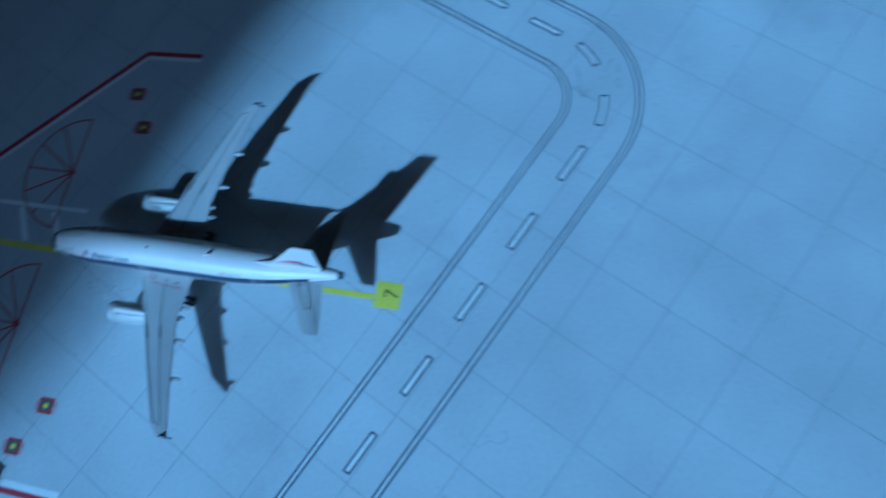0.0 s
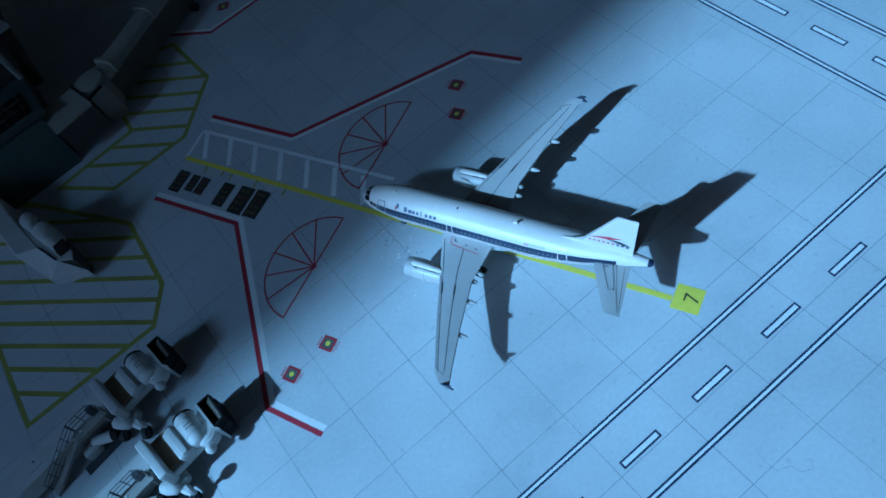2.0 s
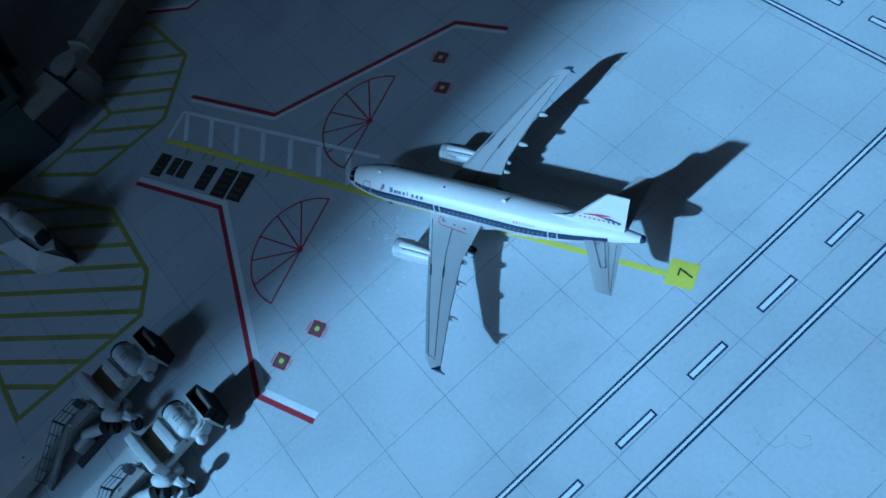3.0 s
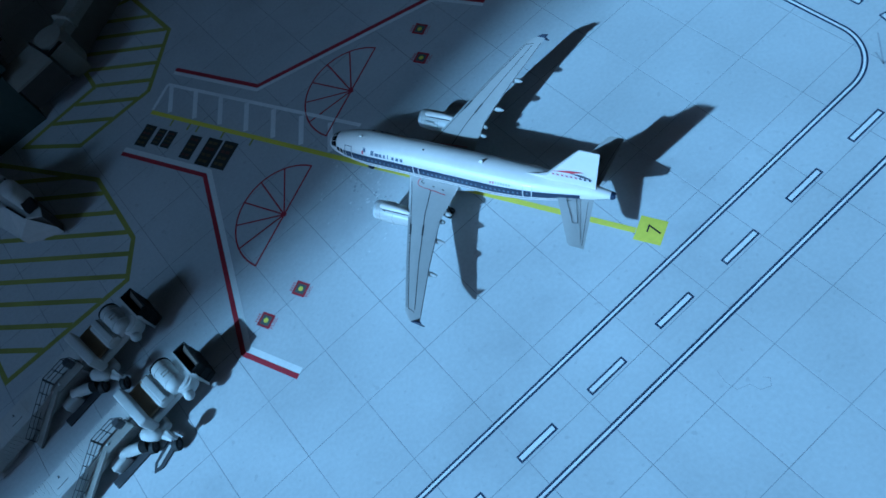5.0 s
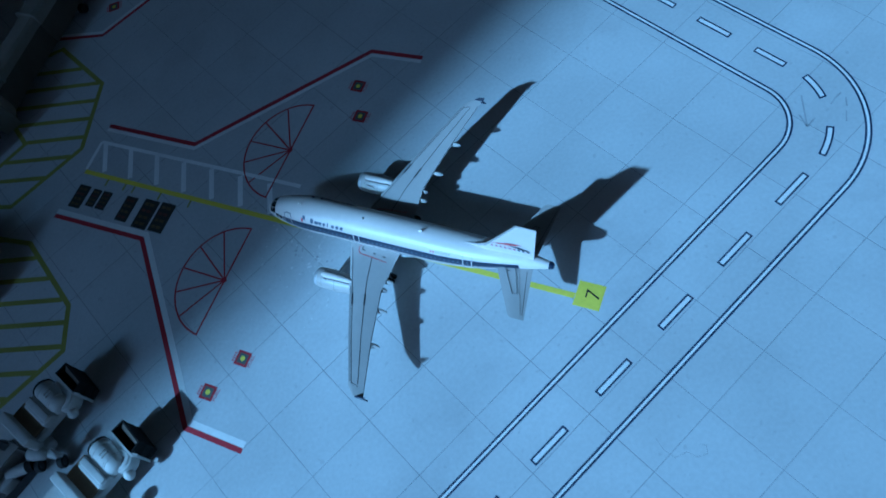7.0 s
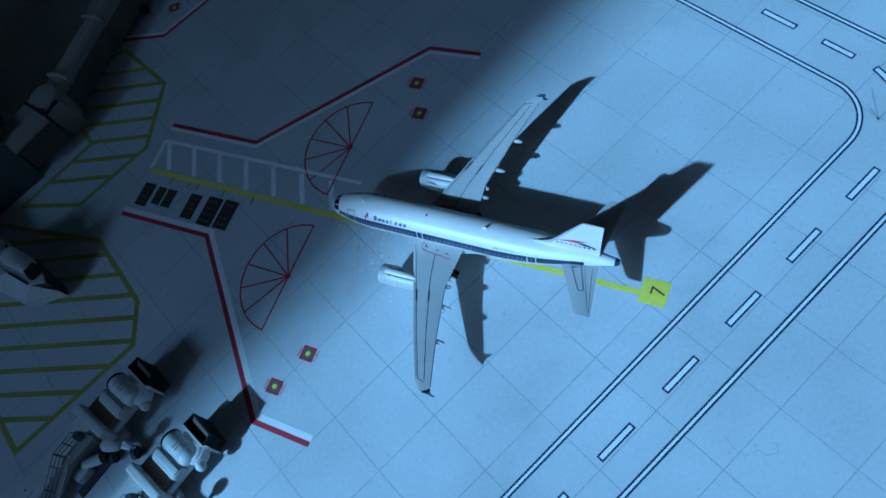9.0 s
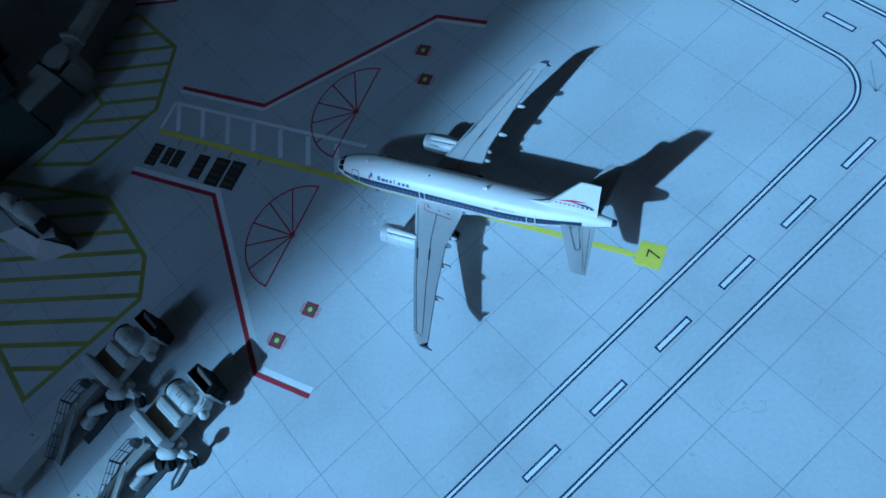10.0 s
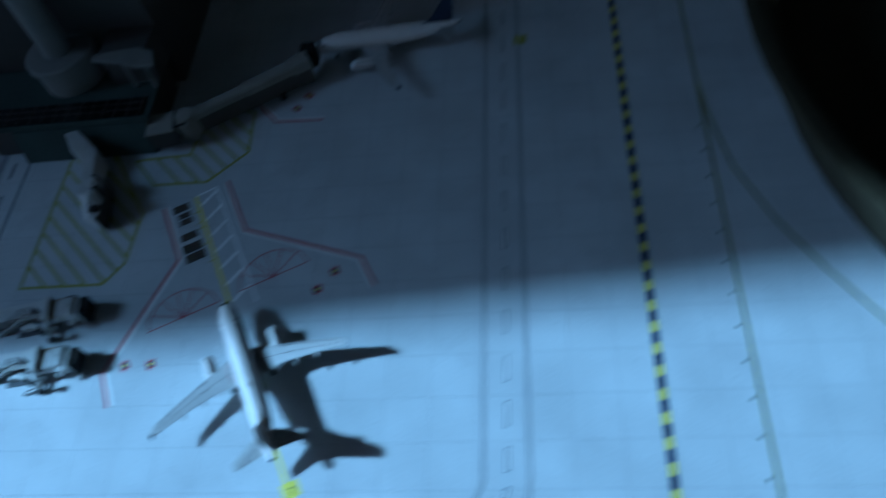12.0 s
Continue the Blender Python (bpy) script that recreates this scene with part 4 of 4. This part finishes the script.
    # disc and post are added to cast a round shadow beside the wheels
    part("shadow_disc", rod((-17.3, -6.6, 6.4), (-16.5, -6.6, 6.4), 1.7, None, 22), "bridge", carriage, "white disc on a post, added for its round shadow", soft=50)
    part("disc_post", rod((-16.9, -6.6, 3.6), (-16.9, -6.6, 5.4), 0.6, None, 10), "bridge", carriage)
    # tank and box beside the tunnel
    part("tank", rod((-30.0, 3.2, 3.4), (-24.0, -0.8, 3.2), 1.6, None, 22), "bridge", ob, "white equipment tank", soft=40)
    part("tank_band", rod((-25.2, 0.0, 3.24), (-23.6, -1.05, 3.2), 1.7, None, 22), "canopy", ob, soft=40)
    part("equipment_box", box(-34.2, -29.4, 0.6, 3.8, 0.4, 3.9, 0.5, 3), "bridge", ob, "white equipment box", soft=40)
    part("skid", box(-37.0, -24.0, -1.6, 1.0, 0, 0.7), "rail", ob)
    # landing and service stair with railings
    landing = part("landing", box(-29.6, -20.6, 0.9, 4.6, 8.2, 8.7), "deck", ob, "grey landing with dark railing")
    railing = part("railing", rod((-29.6, 4.6, 8.6), (-29.6, 4.6, 13.2), 0.17, None, 6), "rail", landing, "dark pipe railing")
    for z in (10.4, 11.9, 13.2):
        for a, b in (((-29.6, 4.6), (-22.6, 4.6)), ((-22.6, 4.6), (-20.6, 2.6))):
            part("rail", rod((a[0], a[1], z), (b[0], b[1], z), 0.11, None, 6), "rail", railing)
    for x, y in ((-26.1, 4.6), (-22.6, 4.6), (-21.6, 3.6), (-20.6, 2.6)):
        part("post", rod((x, y, 8.6), (x, y, 13.2), 0.12, None, 6), "rail", railing)
    part("work_lamp", box(-28.8, -28.2, 2.5, 3.0, 8.7, 9.3, 0.1), "lens", landing)
    part("landing_post", rod((-22.0, 2.8, 0), (-22.0, 2.8, 8.3), 0.4, None, 10), "bridge", landing)
    part("control_box", box(-23.4, -21.2, 2.0, 4.0, 10.0, 13.0, 0.4), "rail", landing, "dark control box")
    stair = part("stair", box(-30.0, -29.5, 1.2, 4.6, 7.9, 8.7), "deck", ob, "steep service stair with dark railings")
    foot, head = Vector((-45.6, 0.2, 0.4)), Vector((-29.8, 2.5, 8.5))
    for s in (-1, 1):
        bar = bmesh.new()
        side_ = 1.9 if s > 0 else -0.8
        a, b = foot + Vector((0, side_, 0)), head + Vector((0, side_, 0))
        loft([[(q.x, q.y - 0.14, q.z - 0.5), (q.x, q.y + 0.14, q.z - 0.5), (q.x, q.y + 0.14, q.z + 0.5), (q.x, q.y - 0.14, q.z + 0.5)] for q in (a, b)], True, True, bar)
        part("stringer", bar, "deck", stair)
        for lift in (1.8, 3.2, 4.6) if s > 0 else ():
            part("handrail", rod(a + Vector((0, 0, lift)), b + Vector((0, 0, lift)), 0.11, None, 6), "rail", stair, "dark handrail")
        for k in range(6 if s > 0 else 0):
            q = a.lerp(b, k / 5)
            part("post", rod(q, q + Vector((0, 0, 4.6)), 0.11, None, 6), "rail", stair, "dark railing post")
    part("flight", loft([[(q.x, q.y - 0.7, q.z - 0.5), (q.x, q.y + 1.8, q.z - 0.5), (q.x, q.y + 1.8, q.z), (q.x, q.y - 0.7, q.z)] for q in (foot, head)]), "deck", stair, "grey stair flight")
    for k in range(14):
        q = foot.lerp(head, (k + 0.5) / 14)
        part("tread", box(q.x - 0.66, q.x + 0.66, q.y - 0.7, q.y + 1.8, q.z - 0.15, q.z + 0.15), "deck", stair)
    for q in (landing, stair):
        q.matrix_basis = place(-1.0, 1.6)
    return ob


HEAD = 8.0
parked = boarding_bridge(place(-174.0, 75.5, 0, HEAD), "off-white boarding bridge with a black canopy parked beside the stand")
copy_thing(parked, place(-177.5, 103.0, 0, HEAD + 1.5))


def gate_bridge(m):
    """Short bridge that bends out of the terminal; its cab roof slopes to the apron."""
    ob = thing("boarding_bridge", m, "off-white boarding bridge reaching out from the terminal in the shade", "boarding bridge", "boarding bridges of the airport")
    spine = (((-21, 32), (-14, 34), 20.5), ((-16.6, 22.5), (-8.5, 29.5), 17.2), ((-12, 19.5), (-2.4, 24), 14.8), ((-8.4, 10), (-2, 13), 12.4), ((-6.8, -4), (1.2, -8.5), 12.0))
    for name, span, label in (("root", spine[:3], "bent white corridor at the terminal"), ("tunnel", spine[2:], "white tunnel")):
        part(name, loft([[(*w, 0.3), (*w, z - 0.6), (w[0] * 0.93 + e[0] * 0.07, w[1] * 0.93 + e[1] * 0.07, z), (e[0] * 0.93 + w[0] * 0.07, e[1] * 0.93 + w[1] * 0.07, z), (*e, z - 0.6), (*e, 0.3)] for w, e, z in span]), "aged", ob, label)
    hood = bmesh.new()
    top = [(-6.8, -4.0, 12.0), (1.2, -8.5, 12.0), (4.6, -19.0, 11.6), (9.0, -23.0, 5.0), (-2.7, -16.5, 5.0)]
    up = [hood.verts.new(p) for p in top]
    down = [hood.verts.new((x, y, 1.6)) for x, y, z in top]
    for i, j, k in ((0, 4, 1), (1, 4, 2), (2, 4, 3)):
        hood.faces.new((up[i], up[j], up[k]))
    hood.faces.new(down)
    for i in range(5):
        j = (i + 1) % 5
        hood.faces.new((up[j], up[i], down[i], down[j]))
    cab = part("cab", hood, "aged", ob, "white cab with a sloping roof")
    part("roof_slot", loft([[(x - 0.35, y, z), (x + 0.35, y, z), (x + 0.35, y, z + 0.4), (x - 0.35, y, z + 0.4)] for x, y, z in ((1.2, -8.8, 11.9), (4.3, -18.2, 11.6))]), "canopy", cab, "dark slot in the cab roof")
    edge_ = [(-2.2, 8.0), (1.3, -8.3), (4.7, -18.8), (8.8, -22.0), (9.8, -18.4), (8.4, -10.0), (5.6, 5.0), (1.0, 8.6)]
    # the cab's side takes a dark colour for its shade; the roof plate stays off-white
    flank = part("equipment_flank", slab([(x * 0.985, y * 0.985) for x, y in edge_], 0.3, 11.0), "facade", ob, "side of the cab with shade put into its dark colour")
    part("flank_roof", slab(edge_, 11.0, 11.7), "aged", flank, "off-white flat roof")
    for x, y, r, h in ((4.4, -2.0, 2.5, 19.6), (7.2, -11.6, 2.9, 20.4)):
        dome = bmesh.new()
        loft([[(x + q * r * math.cos(2 * math.pi * k / 24), y + q * r * 1.25 * math.sin(2 * math.pi * k / 24), z) for k in range(24)] for q, z in ((1, 11.6), (1, h - 1.3), (0.93, h - 0.6), (0.75, h - 0.15), (0.05, h))], True, True, dome)
        part("dome", dome, "aged", flank, "rounded white dome", soft=45)
    part("dome_plinth", slab([(1.8, 4.6), (4.6, 4.2), (9.6, -11.0), (8.6, -14.6), (5.4, -13.6)], 11.6, 16.6), "canopy", flank, "dark plinth between the domes")
    part("opening", box(6.0, 10.0, -18.8, -14.6, 12.0, 14.4, 0.4), "canopy", flank, "black square opening")
    part("column", rod((-4.0, 0.0, 0), (-4.0, 0.0, 5.0), 2.4, None, 18), "aged", ob, soft=40)
    part("column", rod((2.0, -16.0, 0), (2.0, -16.0, 2.4), 2.0, None, 18), "aged", ob, soft=40)
    return ob


gate_bridge(place(-195.0, 180.0))


def tow_bar(m):
    ob = thing("tow_bar", m, "dark tow bar with a pale inlay lying on the apron", "tow bar", "tow bars beside the bridges")
    part("bar", slab([(0, -1.3), (1.2, -1.7), (7.5, -1.5), (9.6, 0), (7.5, 1.5), (1.2, 1.7), (0, 1.3)], 0.05, 0.5), "rail", ob)
    part("inlay", slab([(1.6, -0.5), (7.0, -0.6), (8.2, 0), (7.0, 0.4), (1.6, 0.3)], 0.5, 0.56), "bridge", ob, "pale inlay")
    return ob


tow_bar(place(-191.6, 68.6, 0, 203))

# ---- terminal with its skylight, upper block and tower ----
terminal = thing("terminal_building", place(0, 0, 0), "dark teal terminal model with a black skylight strip", "terminal")
ROOF = 21.0
part("wall", box(-272, -170, 219, 264, 0, ROOF - 1.2), "facade", terminal, "dark grey walls")
front = part("front_wall", loft([[(x, 211, 0), (x, 212.4, 4), (x, 216.5, ROOF - 2.0), (x, 219.4, ROOF - 1.3), (x, 219.4, 0)] for x in (-251, -170)]), "roof", terminal, "dark teal sloping front")
roof = part("roof", box(-300, -167, 218, 266, ROOF - 1.2, ROOF + 0.8, 0.5), "roof", terminal, "dark teal flat roof")
part("parapet", box(-300, -167, 217.2, 218.4, ROOF - 1.0, ROOF + 2.0, 0.3), "roof", roof)
strip = part("skylight", box(-264, -171.5, 219.6, 233.5, ROOF + 0.7, ROOF + 1.6, 0.2), "skylight", roof, "black glazed skylight strip")
for i in range(13):
    x = -262 + i * 7.4
    part("glazing_bar", box(x, x + 0.4, 219.6, 233.5, ROOF + 1.5, ROOF + 1.9), "brown", strip)
for y in (224.2, 229.0):
    part("glazing_bar", box(-264, -171.5, y, y + 0.4, ROOF + 1.5, ROOF + 1.85), "brown", strip)
block = part("upper_block", box(-330, -166, 268, 380, 0, 160, 0.6), "facade", terminal, "dark upper block")
part("canopy_slab", slab([(-195, 241), (-178.7, 238), (-167.3, 232.5), (-156.8, 233), (-160, 244), (-169, 247.7), (-178, 247), (-195, 245)], 43.5, 45.5), "weathered", block, "pale canopy on the upper block")
part("canopy_body", box(-194, -166.5, 246.5, 268.5, ROOF, 43.4, 0.4), "facade", block, "dark body under the canopy")
part("canopy_post", rod((-168, 242, ROOF), (-168, 242, 43.6), 1.2, None, 12), "grey", block)
part("canopy_post", rod((-180, 243, ROOF), (-180, 243, 43.6), 1.2, None, 12), "grey", block)

tower = thing("control_tower", place(-222, 257, 0), "grey round control tower rising from a wide round base", "tower")
drum = bmesh.new()
loft([[(r * math.cos(2 * math.pi * k / 40), r * math.sin(2 * math.pi * k / 40), z) for k in range(40)] for r, z in ((18, 0), (18, 37), (20, 38), (20, 41), (19.3, 41.8), (9.2, 42.5))], True, True, drum)
part("base", drum, "grey", tower, "wide round grey base", soft=35)
shaft = bmesh.new()
loft([[(r * math.cos(2 * math.pi * k / 32), r * math.sin(2 * math.pi * k / 32), z) for k in range(32)] for r, z in ((8.6, 42), (8.2, 46), (7.8, 120), (7.8, 135))], True, True, shaft)
part("shaft", shaft, "grey", tower, "grey tower shaft", soft=35)

# ---- bridge from the terminal to the far stand ----
TOP = 17.0
link = thing("fixed_boarding_bridge", place(-149.5, 222.4, 0), "tan elevated boarding bridge with a round rotunda by the terminal", "boarding bridge", "boarding bridges of the airport")
walls_ = [(-21.2, 1.4), (-19.6, -13.6), (-3.8, -11.6), (-6.0, 3.6)]
# corridor sides coloured dark to hold the shade under the roof edge
corridor = part("link_corridor", slab([(x * 0.97, y * 0.97) for x, y in walls_], 5.5, TOP - 1.0), "facade", link, "link corridor with tan roof, side shade put into its colour")
part("corridor_roof", slab(walls_, TOP - 1.0, TOP), "tan", corridor, "tan roof")
part("seal", ribbon([(-6.4, 4.0), (-3.7, -9.2), (2.6, -7.2)], 0.9, TOP - 0.2, TOP + 0.7), "canopy", link, "black seal strip")
rot = bmesh.new()
loft([[(r * math.cos(2 * math.pi * k / 28), r * math.sin(2 * math.pi * k / 28), z) for k in range(28)] for r, z in ((5.6, 3), (6.0, 4), (6.0, TOP - 0.6), (5.4, TOP + 0.4), (0.1, TOP + 0.9))], True, True, rot)
part("rotunda", rot, "tan", link, "round rotunda with a low domed roof", soft=35)
part("column", rod((0, 0, 0), (0, 0, 3.2), 3.4, None, 20), "tan", link, soft=35)
# steep service stair enclosure down to the apron
part("stair_enclosure", loft([[(x0, y, z), (x1, y, z), (x1, y + 2.4, z), (x0, y + 2.4, z)] for x0, x1, y, z in ((-2.4, 4.0, -4.6, 0.0), (-3.0, 4.0, -6.4, 6.0), (-3.2, 3.6, -8.8, TOP - 0.2))]), "tan", link, "tan stair enclosure under the rotunda")
d = Vector((0.868, 0.497))
n = Vector((-d.y, d.x))


def along(a, b, half, z0, z1, cut):
    """A tunnel piece along the bridge with its upper edges cut off."""
    return loft([[(d.x * u + n.x * v, d.y * u + n.y * v, z) for v, z in ((-half, z0), (half, z0), (half, z1 - cut), (half - cut, z1), (-half + cut, z1), (-half, z1 - cut))] for u in (a, b)])


for name, a, b, half, z0, z1 in (("tunnel", 4, 37, 3.5, 2.5, TOP - 0.4), ("tunnel", 36, 66, 4.1, 2.5, TOP + 0.4), ("cab", 65, 76, 5.4, 2.4, TOP + 1.0)):
    piece = part(name, along(a, b, half, TOP - 4.6, z1, 1.0), "tan", link, "tan roofed tunnel piece")
    part("underframe", along(a + 0.3, b - 0.3, half - 0.5, z0, TOP - 4.6, 0.4), "umber", piece, "dark brown underframe")
for u in (9.5, 36.5, 65.0):
    part("collar", along(u - 0.5, u + 0.5, 4.5, TOP - 4.4, TOP + 1.0, 1.1), "tan", link, "raised tunnel collar")
part("canopy", box(60.0, 69.0, 41.0, 50.0, 5.0, TOP, 0.6), "canopy", link, "dark canopy at the far aircraft")
c = d * 54
part("support", box(c.x - 2, c.x + 2, c.y - 2, c.y + 2, 0, 3.2, 0.4), "steel", link)
for s in (-1, 1):
    q = c + n * 4.6 * s
    part("wheel", rod((q.x - n.x, q.y - n.y, 1.8), (q.x + n.x, q.y + n.y, 1.8), 1.8, None, 20), "rubber", link)

# ---- round dark tub at the far edge of the sheet ----
tub = thing("round_tub", place(372.4, 208.1, 0), "large black round tub with a rolled rim beside the apron", "tub")
for name, profile, label in (("wall", ((200, 0), (206, 6), (224, 44), (228, 54)), "black outer wall"), ("rim", ((228, 54), (231, 56.5), (232.3, 59), (231.6, 61.4), (228, 62), (223, 61), (219, 57)), "rolled black rim"),
                             ("floor", ((219, 57), (214, 40), (208, 20), (0.5, 14)), "dark hollow inside")):
    part(name, loft([[(r * math.cos(2 * math.pi * k / 96), r * math.sin(2 * math.pi * k / 96), z) for k in range(96)] for r, z in profile], True, False), "tub", tub, label, soft=35)

# ---- concrete slabs of the apron, the ones round the stand as pieces, the rest joined ----
def slab_mesh(bm, x, y):
    g = PITCH / 2 - 0.10
    top = [bm.verts.new((x + sx * (g - 0.02), y + sy * (g - 0.02), 0)) for sx, sy in ((-1, -1), (1, -1), (1, 1), (-1, 1))]
    low = [bm.verts.new((x + sx * g, y + sy * g, -0.03)) for sx, sy in ((-1, -1), (1, -1), (1, 1), (-1, 1))]
    bm.faces.new(top)
    for i in range(4):
        bm.faces.new((low[i], low[(i + 1) % 4], top[(i + 1) % 4], top[i]))


single = bmesh.new()
slab_mesh(single, 0, 0)
first = part("concrete_slab", single, "concrete", ground, recalc=False)
mesh, rest = first.data, bmesh.new()
made = 0
for i in range(math.ceil((MAT_W - GX) / PITCH), math.floor((MAT_E - GX) / PITCH)):
    for j in range(math.ceil((MAT_S - GY) / PITCH), math.floor((MAT_N - GY) / PITCH)):
        x, y = GX + (i + 0.5) * PITCH, GY + (j + 0.5) * PITCH
        if -245 < x < 65 and -75 < y < 225:
            ob = first if not made else new("concrete_slab", mesh)
            ob.parent = ground
            ob.location = (x * MM, y * MM, 0)
            made += 1
        else:
            slab_mesh(rest, x, y)
tagged(part("outer_slabs", rest, "concrete", ground, recalc=False), kind="stuff")
